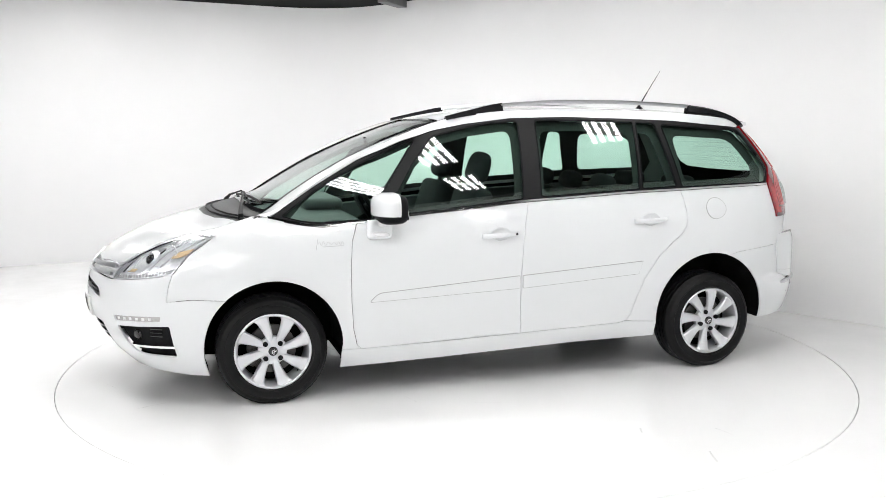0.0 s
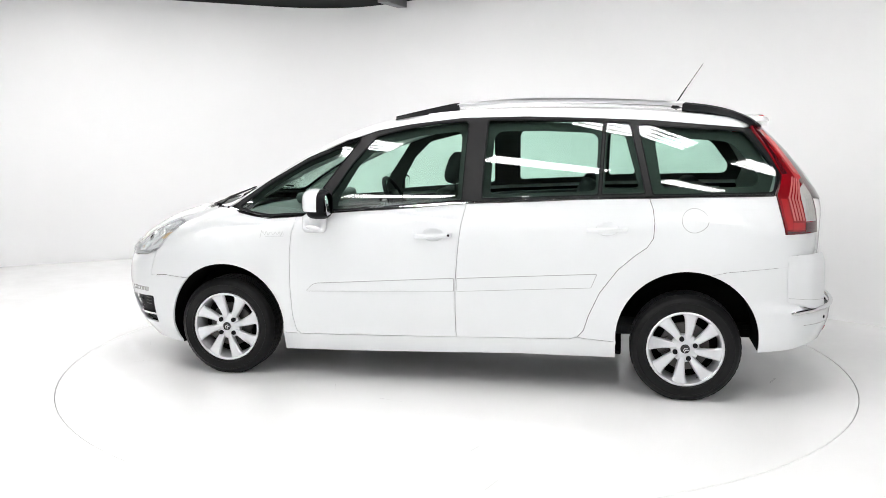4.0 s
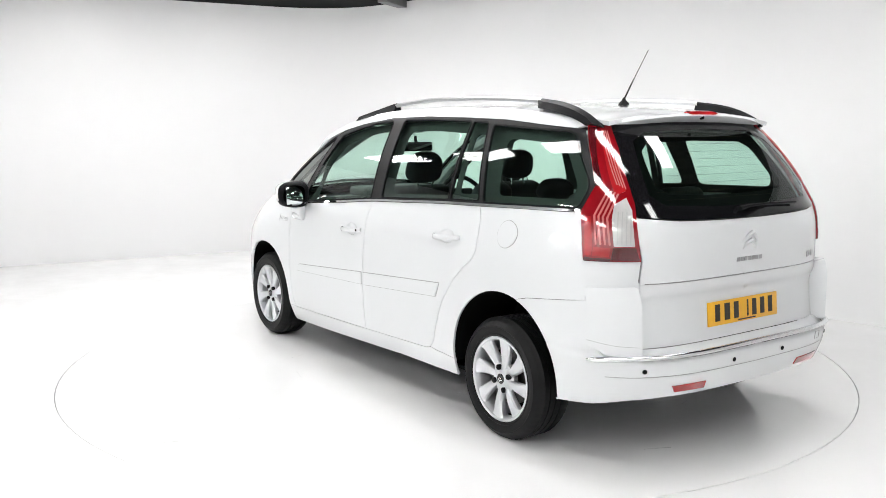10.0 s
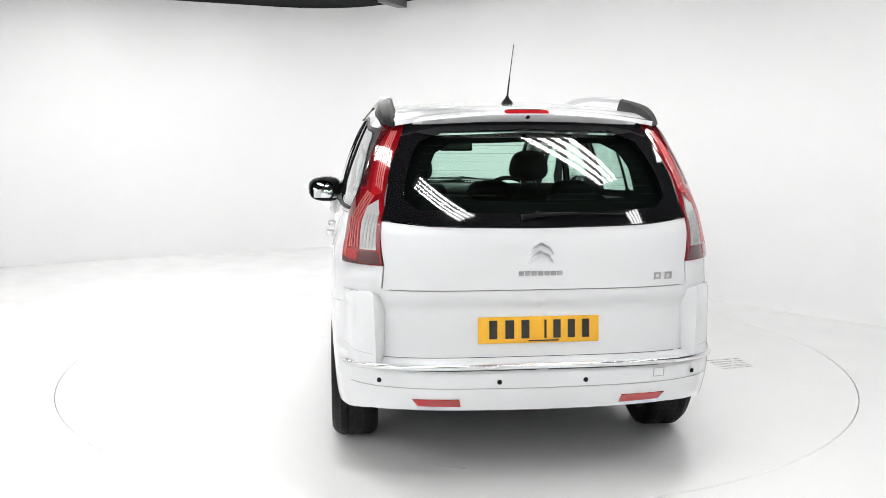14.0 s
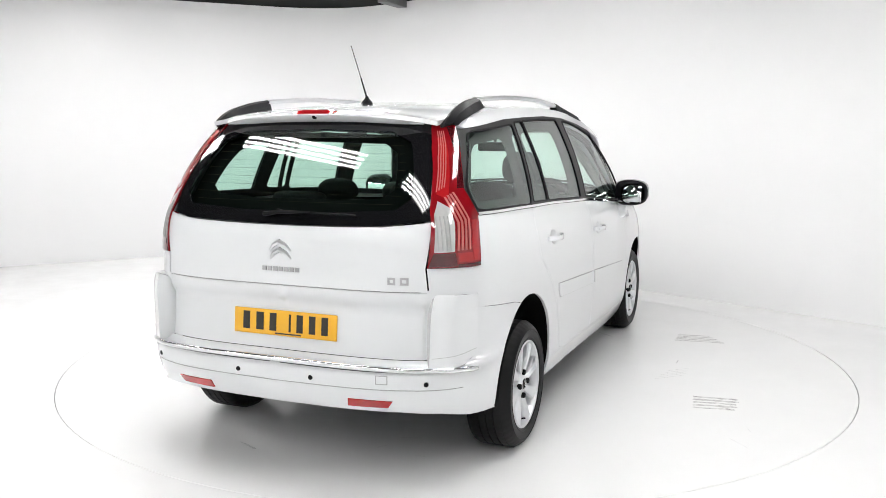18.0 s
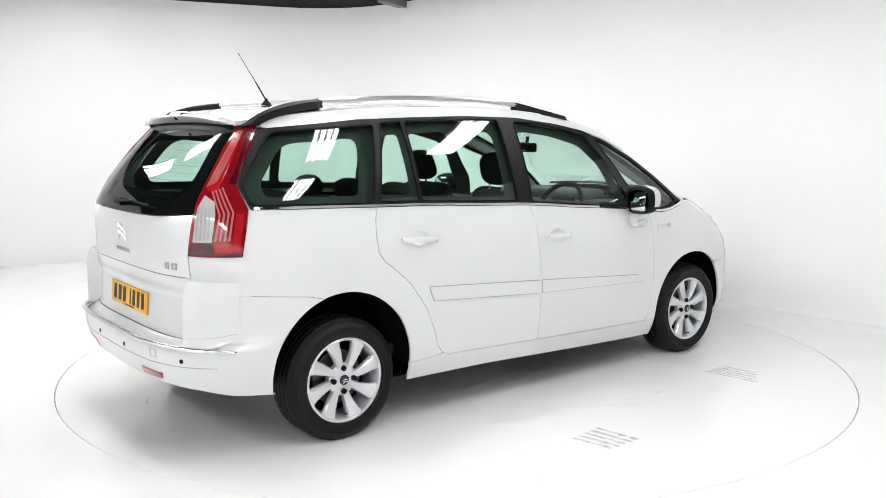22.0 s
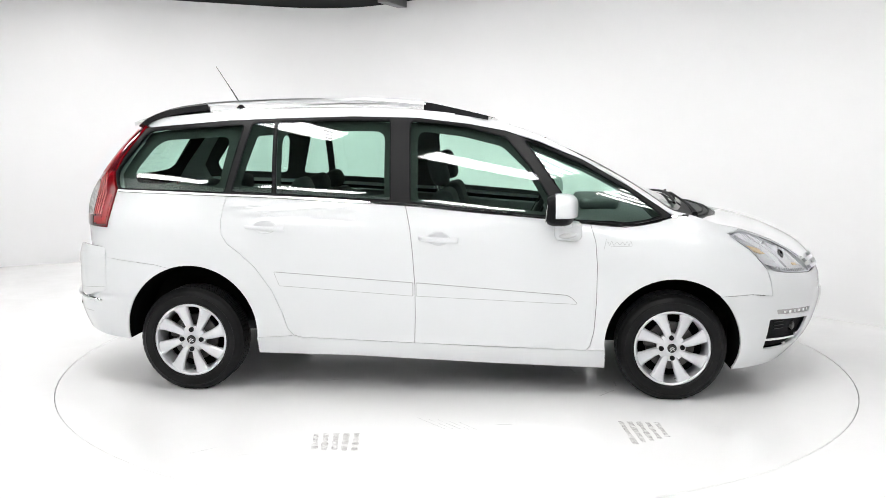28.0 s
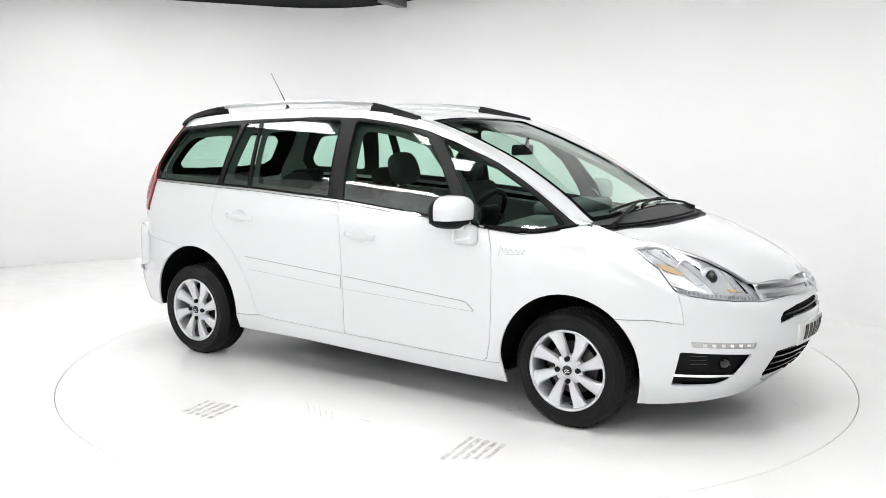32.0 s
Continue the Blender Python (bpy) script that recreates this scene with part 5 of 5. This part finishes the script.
def side_fittings(front, rear):
    for i, (s, f) in enumerate(((skin, True), (mirror(skin), False))):
        sg = 1 if i == 0 else -1
        for door, u0, u1, z0, z1, key in ((front[i], 0.185, -0.035, 0.893, 0.903, True), (rear[i], -0.795, -1.020, 0.948, 0.958, False)):
            um, zm = (u0 + u1) / 2, (z0 + z1) / 2
            dish = [(um + 0.0615 * math.cos(a), zm + 0.004 + 0.0375 * math.sin(a)) for a in np.linspace(0, 2 * math.pi, 25)[:-1]]

            def bowl(a, b, s=s, um=um, zm=zm):
                p = s(a, b)
                k = 1 - ((a - um) / 0.0615) ** 2 - ((b - zm - 0.004) / 0.0375) ** 2
                p[:, 1] -= np.sign(p[:, 1]) * (0.001 + 0.0125 * np.clip(k, 0, 1))
                return p

            part("handle_dish", sheet(dish, bowl, 0.012, thick=0.0, flip=f), M_PAINT, door, "dished recess behind the handle")
            bm = bmesh.new()
            rows = []
            for k in range(13):
                t = k / 12
                u, z = u0 + (u1 - u0) * t, z0 + (z1 - z0) * t
                p = Vector(s([u], [z])[0])
                out = 0.006 + 0.030 * math.sin(math.pi * min(1, max(0, t))) ** 0.45
                h = 0.0145 - 0.003 * t
                rows.append([bm.verts.new(p + Vector((0, sg * (out + a), b))) for a, b in ((0, -h), (0.004, -h * 0.4), (0.004, h * 0.5), (0, h), (-0.012, h * 0.8), (-0.012, -h * 0.8))])
            for a, b in zip(rows, rows[1:]):
                for q in range(6):
                    bm.faces.new((a[q], b[q], b[(q + 1) % 6], a[(q + 1) % 6]))
            bm.faces.new(rows[0])
            bm.faces.new(rows[-1])
            bmesh.ops.recalc_face_normals(bm, faces=bm.faces)
            part("door_handle", bm, M_PAINT, door, "white pull handle")
            if key:
                p = Vector(s([-0.018], [0.902])[0]) + Vector((0, sg * 0.030, 0))
                bm = bmesh.new()
                lathe(bm, [(0.0001, 0.0), (0.0065, 0.0), (0.0075, -0.004)], 14, Matrix.Translation(p) @ Matrix.Rotation(radians(-90 * sg), 4, "X"))
                part("lock", bm, M_BLACK if sg > 0 else M_RAIL, door)
        # rubbing strips, each with a grey outline painting in its edge shadow
        for door, o in ((front[i], [(0.845, 0.548, 0.01), (0.80, 0.594, 0.03), (-0.046, 0.652, 0.006), (-0.046, 0.580, 0.006)]), (rear[i], [(-0.068, 0.652, 0.006), (-0.855, 0.702, 0.006), (-0.825, 0.627, 0.006), (-0.068, 0.580, 0.006)])):
            part("strip_shade_line", sheet(inset(rounded(o, 4), -0.0035), s, 0.05, holes=[inset(rounded(o, 4), 0.001)], thick=0.0, lift=0.0012, flip=f), M_TRIM, door)
            part("rubbing_strip", sheet(rounded(o, 4), s, 0.05, thick=0.01, lift=0.006, flip=f), M_PAINT, door, "white rubbing strip")
        if i == 0:
            cap = [(-1.372 + 0.063 * math.cos(a), 1.01 + 0.064 * math.sin(a)) for a in np.linspace(0, 2 * math.pi, 37)[:-1]]
            part("fuel_flap", sheet(cap, s, 0.03, thick=0.004, lift=0.003, flip=f), M_PAINT, car, "round white fuel flap")
            part("flap_gap", sheet(inset(cap, -0.003), s, 0.03, holes=[inset(cap, 0.0005)], thick=0.001, lift=0.001, flip=f), M_TRIM, car)
        # mirror
        mir = new("door_mirror")
        mir.parent = car
        tagged(mir, "white and black door mirror")
        c = Vector((0.735, 0.945 * sg, 1.072))

        def blob(hx, hy, hz, off, lo=-1.0, hi=1.0, n=24, cut=None, power=3.2):
            bm = bmesh.new()
            bmesh.ops.create_uvsphere(bm, u_segments=32, v_segments=20, radius=1)
            for v in bm.verts:
                a = v.co.copy()
                l = (abs(a.x) ** power + abs(a.y) ** power + abs(a.z) ** power) ** (1 / power)
                a = a / l
                a.y *= 1.0
                # taper towards the outer end, face swept back
                k = 1 - 0.12 * max(0, a.y)
                v.co = Vector((a.x * hx * k - 0.02 * a.y, a.y * hy, a.z * hz * k))
            if cut:
                geo = list(bm.verts) + list(bm.edges) + list(bm.faces)
                for co, no in cut:
                    geo = list(bm.verts) + list(bm.edges) + list(bm.faces)
                    bmesh.ops.bisect_plane(bm, geom=geo, plane_co=co, plane_no=no, clear_outer=True)
            for v in bm.verts:
                v.co.y *= sg
                v.co += c + Vector((off[0], off[1] * sg, off[2]))
            bmesh.ops.recalc_face_normals(bm, faces=bm.faces)
            return bm

        part("mirror_housing", blob(0.080, 0.112, 0.085, (0, 0, -0.002), cut=[((-0.066, 0, 0), (-1, 0, 0))]), M_BLACK, mir, "black mirror housing")
        part("mirror_cap", blob(0.092, 0.115, 0.083, (0.006, 0.003, 0.006), cut=[((-0.030, 0, 0), (-1, 0, 0)), ((0, 0, -0.042), (0, 0, -1)), ((-0.03, 0, 0.076), (-0.6, 0, 1))]), M_PAINT, mir, "white mirror cap")
        bm = bmesh.new()
        box(bm, 0, 0, 0, 0.004, 0.165, 0.115, 0.0015)
        bmesh.ops.transform(bm, matrix=Matrix.Translation(c + Vector((-0.0585, 0.0, -0.002))) @ pose(0, 0, 0, 0, 8, 8 * sg), verts=bm.verts)
        part("mirror_glass", bm, M_MIRROR, mir, "mirror glass")
        bm = bmesh.new()
        box(bm, 0.788, 0.874 * sg, 0.952, 0.150, 0.07, 0.112, 0.034, segments=5)
        part("mirror_foot", bm, M_PAINT, mir, "white mirror foot")
        bm = bmesh.new()
        box(bm, 0.775, 0.880 * sg, 1.0, 0.07, 0.09, 0.06, 0.02, segments=3)
        part("mirror_neck", bm, M_PAINT, mir)
        bm = bmesh.new()
        bmesh.ops.create_uvsphere(bm, u_segments=24, v_segments=12, radius=1)
        bmesh.ops.transform(bm, matrix=pose(0.785, 0.906 * sg, 0.930, 0, -6, 0) @ Matrix.Diagonal((0.050, 0.010, 0.016, 1)), verts=bm.verts)
        part("side_repeater", bm, M_REFLECTOR, mir, "clear side repeater lamp")


def roof_fittings():
    top = smooth_curve([(0.34, 1.588), (0.15, 1.625), (-0.024, 1.654), (-0.1, 1.660), (-0.4, 1.679), (-0.73, 1.680), (-1.065, 1.670), (-1.315, 1.656), (-1.45, 1.646), (-1.55, 1.636), (-1.63, 1.614), (-1.70, 1.576), (-1.74, 1.536)])
    yy = smooth_curve([(0.34, 0.655), (0.0, 0.605), (-0.6, 0.592), (-1.3, 0.585), (-1.55, 0.600), (-1.72, 0.632)])
    for sg in (1, -1):
        rail = new("roof_rail")
        rail.parent = car
        tagged(rail, "silver roof rail with black feet")
        bm = bmesh.new()
        xs = np.linspace(-0.02, -1.315, 28)
        rows = []
        for x in xs:
            y, z = float(yy(x)), float(top(x))
            rows.append([bm.verts.new((x, sg * (y + a), z + b)) for a, b in ((-0.017, -0.024), (-0.019, -0.008), (-0.010, 0.0), (0.008, -0.001), (0.017, -0.010), (0.016, -0.024))])
        for a, b in zip(rows, rows[1:]):
            for q in range(6):
                bm.faces.new((a[q], b[q], b[(q + 1) % 6], a[(q + 1) % 6]))
        bmesh.ops.recalc_face_normals(bm, faces=bm.faces)
        part("rail_bar", bm, M_RAIL, rail, "brushed aluminium bar")
        bm = bmesh.new()
        rows = []
        for x in np.linspace(0.34, -0.03, 12):
            y, z, w = float(yy(x)), float(top(x)) + 0.001 - 0.012 * max(0, x / 0.34), 0.017
            base = max(min(float(EDGE_Z(x)) - 0.006, z - 0.012), z - 0.05)
            rows.append([Vector((x, sg * (y + a), b)) for a, b in ((-w - 0.006, base), (-w, z - 0.012), (-w * 0.5, z), (w * 0.6, z - 0.001), (w, z - 0.014), (w + 0.014, base))])
        feet = [rows]
        # the rear foot widens into a cap that lies on the roof's side down to the tail lamp
        rows = []
        cx, cz, cy = [smooth_curve(list(zip((0, 0.25, 0.5, 0.7, 0.88, 1.0), v))) for v in ((-1.305, -1.43, -1.53, -1.61, -1.688, -1.730), (1.654, 1.640, 1.620, 1.594, 1.556, 1.520), (0.585, 0.588, 0.594, 0.598, 0.600, 0.600))]
        bx, bz = [smooth_curve(list(zip((0, 0.25, 0.5, 0.7, 0.88, 1.0), v))) for v in ((-1.300, -1.42, -1.53, -1.605, -1.642, -1.652), (1.608, 1.592, 1.570, 1.546, 1.527, 1.519))]
        for q in np.linspace(0, 1, 20):
            c = Vector((float(cx(q)), float(cy(q)), float(cz(q))))
            d = Vector(skin([float(bx(q))], [float(bz(q))])[0]) + Vector((0, 0.012, 0.004))
            if q < 0.1:
                d.y = c.y + 0.02 + (d.y - c.y - 0.02) * q / 0.1
            m = c * 0.5 + d * 0.5 + Vector((0, 0.011, 0.011))
            i = Vector((c.x, c.y - 0.03, float(lid([c.x], [c.y - 0.03])[0, 2]) - 0.01))
            rows.append([Vector((p.x, sg * p.y, p.z)) for p in (i, c + Vector((0, -0.014, -0.008)), c, m, d, d + Vector((0, -0.03, -0.004)))])
        feet.append(rows)
        for pts in feet:
            bm = bmesh.new()
            rows = [[bm.verts.new(p) for p in r] for r in pts]
            for a, b in zip(rows, rows[1:]):
                for q in range(6):
                    bm.faces.new((a[q], b[q], b[(q + 1) % 6], a[(q + 1) % 6]))
            bm.faces.new(rows[0])
            bm.faces.new(rows[-1])
            bmesh.ops.recalc_face_normals(bm, faces=bm.faces)
            part("rail_foot", bm, M_BLACK, rail, "black plastic rail foot")
    aerial = new("aerial")
    aerial.parent = car
    tagged(aerial, "black whip aerial on the roof")
    bm = bmesh.new()
    lathe(bm, [(0.030, 1.630), (0.026, 1.640), (0.012, 1.655), (0.006, 1.668), (0.0001, 1.670)], 16, Matrix.Translation((-1.297, 0, 0)))
    part("aerial_base", bm, M_BLACK, aerial)
    bm = bmesh.new()
    tube(bm, [(-1.298, 0, 1.658), (-1.356, 0, 1.752), (-1.36, 0, 1.758), (-1.455, 0, 1.903)], [0.0050, 0.0036, 0.0022, 0.0018], 8)
    part("aerial_rod", bm, M_PILLAR, aerial)
    # rear wiper
    wip = new("rear_wiper")
    wip.parent = car
    tagged(wip, "black rear wiper")
    ys = np.linspace(-0.36, 0.02, 14)
    bm = bmesh.new()
    pts = []
    for y in ys:
        u = -2.4 + abs(y) * 0.62
        p = (mirror(skin) if y < 0 else skin)([u], [1.155 + 0.02 * (y + 0.36)])[0]
        pts.append(Vector((p[0] - 0.02, y, p[2])))
    tube(bm, pts, [0.006] * 13 + [0.012], 6, flat=0.7)
    part("wiper_blade", bm, M_BLACK, wip)
    bm = bmesh.new()
    q = pts[-1]
    tube(bm, [q + Vector((-0.004, 0.06, -0.016)), q + Vector((-0.006, 0.0, -0.008)), pts[7] + Vector((-0.012, 0, 0.004))], [0.02, 0.013, 0.006], 8, flat=0.6)
    part("wiper_arm", bm, M_BLACK, wip)
    # front wipers
    def on_glass(x, y, up):
        return Vector(lid([x], [y])[0]) + Vector((0.3 * up, 0, up))

    for pivot, joint, tip, end in (((1.515, -0.60), (1.445, -0.12), (1.42, -0.46), (1.445, 0.22)), ((1.515, 0.60), (1.455, 0.14), (1.385, 0.50), (1.475, -0.14))):
        w = new("front_wiper")
        w.parent = car
        tagged(w, "black windscreen wiper")
        bm = bmesh.new()
        pts = [on_glass(tip[0] + (end[0] - tip[0]) * q, tip[1] + (end[1] - tip[1]) * q, 0.010) for q in np.linspace(0, 1, 12)]
        tube(bm, pts, 0.0075, 6)
        part("wiper_blade", bm, M_BLACK, w)
        bm = bmesh.new()
        tube(bm, [on_glass(*pivot, 0.012), on_glass(pivot[0] * 0.7 + joint[0] * 0.3, pivot[1] * 0.7 + joint[1] * 0.3, 0.022), on_glass(*joint, 0.024)], [0.016, 0.010, 0.007], 8, flat=0.7)
        part("wiper_arm", bm, M_BLACK, w)
        bm = bmesh.new()
        lathe(bm, [(0.0001, 0.028), (0.014, 0.024), (0.018, 0.0), (0.02, -0.03)], 16, Matrix.Translation(Vector(lid([pivot[0]], [pivot[1]])[0])))
        part("wiper_pivot", bm, M_BLACK, w)


def seat(x, y, z, wide, back_top, rest_z, rest_w, tilt, label, tall=0.15):
    root = new("seat")
    root.parent = car
    tagged(root, label)
    bm = bmesh.new()
    box(bm, x + 0.22, y, z, 0.52, wide, 0.16, 0.05, segments=4)
    part("cushion", bm, M_CLOTH, root)
    bm = bmesh.new()
    h = back_top - z
    box(bm, 0, 0, h / 2, 0.13, wide, h, 0.05, segments=4)
    for v in bm.verts:
        v.co.y *= 1 - 0.12 * max(0, v.co.z / h - 0.5) * 2
    bmesh.ops.transform(bm, matrix=pose(x, y, z, 0, -tilt, 0), verts=bm.verts)
    part("backrest", bm, M_CLOTH, root)
    hx = x - math.tan(radians(tilt)) * (rest_z - z)
    bm = bmesh.new()
    bmesh.ops.create_uvsphere(bm, u_segments=24, v_segments=16, radius=1)
    for v in bm.verts:
        a = v.co
        l = (abs(a.x) ** 3 + abs(a.y) ** 3 + abs(a.z) ** 3) ** (1 / 3)
        v.co = Vector((a.x / l * 0.055, a.y / l * rest_w * (1 - 0.12 * a.z), a.z / l * tall / 2))
    bmesh.ops.transform(bm, matrix=pose(hx + 0.015, y, rest_z, 0, -tilt, 0), verts=bm.verts)
    part("headrest", bm, M_CLOTH, root)
    for s in (1, -1):
        bm = bmesh.new()
        tube(bm, [(hx + 0.012, y + 0.055 * s, back_top - 0.05), (hx + 0.015, y + 0.055 * s, rest_z)], 0.006, 8)
        part("headrest_post", bm, M_CHROME, root)


def interior():
    for y in (0.37, -0.39):
        seat(0.22, y, 0.60, 0.50, 1.165, 1.262, 0.125, 17, "charcoal cloth front seat with headrest", 0.20)
    for y in (0.47, 0.0, -0.47):
        seat(-0.60, y, 0.62, 0.45, 1.12, 1.155, 0.125, 20, "charcoal cloth rear seat", 0.12)
    bm = bmesh.new()
    box(bm, -1.52, 0, 1.06, 0.86, 1.36, 0.05, 0.02)
    for y in (0.33, -0.33):
        box(bm, -1.42, y, 1.13, 0.13, 0.30, 0.12, 0.05, segments=4)
    part("parcel_shelf", bm, M_CLOTH, car, "dark luggage cover and folded rear seats")
    # floor, dashboard
    bm = bmesh.new()
    box(bm, -0.3, 0, 0.36, 2.6, 1.44, 0.06, 0.02)
    part("cabin_floor", bm, M_CLOTH, car, "dark carpet")
    bm = bmesh.new()
    rows = []
    prof = [(1.42, 0.985), (1.25, 1.010), (1.05, 1.025), (0.92, 1.022), (0.86, 0.995), (0.84, 0.93), (0.90, 0.75), (0.95, 0.55)]
    for k in range(17):
        y = -0.72 + 1.44 * k / 16
        rows.append([bm.verts.new((x - 0.10 * (abs(y) / 0.72) ** 2 * (1 if x > 1.2 else 0.3), y, z - 0.03 * (abs(y) / 0.72) ** 3 - (0.012 if 0.28 < abs(y) < 0.5 and 0.9 < x < 1.1 and y > 0 else 0))) for x, z in prof])
    for a, b in zip(rows, rows[1:]):
        for q in range(len(prof) - 1):
            bm.faces.new((a[q], b[q], b[q + 1], a[q + 1]))
    bmesh.ops.recalc_face_normals(bm, faces=bm.faces)
    part("dashboard", bm, M_DASH, car, "grey soft-touch dashboard")
    bm = bmesh.new()
    box(bm, 1.0, 0, 1.05, 0.24, 0.62, 0.07, 0.03, segments=4)
    part("instrument_hood", bm, M_DASH, car, "central instrument hood")
    # steering wheel for the car's right side
    sw = new("steering_wheel")
    sw.parent = car
    tagged(sw, "black steering wheel with a fixed hub")
    m = pose(0.60, -0.37, 0.985, 0, -62, 0)
    bm = bmesh.new()
    n, k = 40, 10
    vs = [[bm.verts.new(m @ Vector(((0.183 + 0.016 * math.cos(2 * math.pi * j / k)) * math.cos(2 * math.pi * i / n), (0.183 + 0.016 * math.cos(2 * math.pi * j / k)) * math.sin(2 * math.pi * i / n), 0.016 * math.sin(2 * math.pi * j / k)))) for j in range(k)] for i in range(n)]
    for i in range(n):
        for j in range(k):
            bm.faces.new((vs[i][j], vs[(i + 1) % n][j], vs[(i + 1) % n][(j + 1) % k], vs[i][(j + 1) % k]))
    part("wheel_ring", bm, M_BLACK, sw)
    bm = bmesh.new()
    box(bm, 0, 0, -0.01, 0.18, 0.20, 0.05, 0.02, m=None, segments=3)
    box(bm, 0, 0, -0.015, 0.05, 0.34, 0.025, 0.008)
    box(bm, -0.08, 0, -0.06, 0.06, 0.06, 0.14, 0.01)
    bmesh.ops.transform(bm, matrix=m, verts=bm.verts)
    part("wheel_hub", bm, M_BLACK, sw)
    bm = bmesh.new()
    box(bm, 0.64, 0.012, 1.375, 0.035, 0.235, 0.065, 0.015, segments=3)
    rv = part("inside_mirror", bm, M_BLACK, car, "inside rear-view mirror")
    bm = bmesh.new()
    tube(bm, [(0.655, 0.012, 1.39), (0.672, 0.012, 1.42), (0.675, 0.012, 1.448)], 0.012, 8)
    part("mirror_stalk", bm, M_BLACK, rv)
    bm = bmesh.new()
    box(bm, 0.6205, 0.012, 1.375, 0.002, 0.205, 0.045, 0.0, m=Matrix.Rotation(radians(7), 4, "Y"))
    part("mirror_glass", bm, M_MIRROR, rv)
    # headliner
    xs = np.linspace(0.30, -1.70, 20)
    left = [(float(x), float(EDGE_Y(x)) - 0.03) for x in xs]
    part("headliner", sheet([*left, *[(x, -y) for x, y in left[::-1]]], lid, 0.1, thick=0.0, lift=-0.05), M_HEADLINER, car, "dark grey headliner")
    # screen pillars seen from inside
    for sg in (1, -1):
        bm = bmesh.new()
        tube(bm, [(x, sg * (float(GLASS_Y(x)) + 0.02), float(GLASS_Z(x)) - 0.055) for x in np.linspace(1.33, 0.36, 12)], 0.032, 8)
        part("pillar_trim", bm, M_TRIM, car, "grey inner pillar trim")
        bm = bmesh.new()
        box(bm, 0.33, sg * 0.33, 1.505, 0.16, 0.40, 0.014, 0.005, m=Matrix.Rotation(radians(18), 4, "Y"))
        part("sun_visor", bm, M_TRIM, car)


M_PINK = material("light_guide", (0.50, 0.13, 0.125), 0.15, coat=1.0)
M_BRIGHTRED = material("bright_red_lens", (0.36, 0.010, 0.013), 0.1, coat=1.0, vary=0.15, vary_scale=40)

front_doors, rear_doors = body_panels()
inner_shell()
windows()
wheels()
headlamps()
tail_lamps()
plates()
badges()
side_fittings(front_doors, rear_doors)
roof_fittings()
interior()


def motions():
    walk(car, [(float(t), pose(0, 0, 0, 0, 0, heading(t)) @ pose(-CAR_X, -CAR_Y, 0)) for t in range(33)])
    walk(table, [(float(t), pose(0, 0, 0, 0, 0, heading(t))) for t in range(33)])


motions()
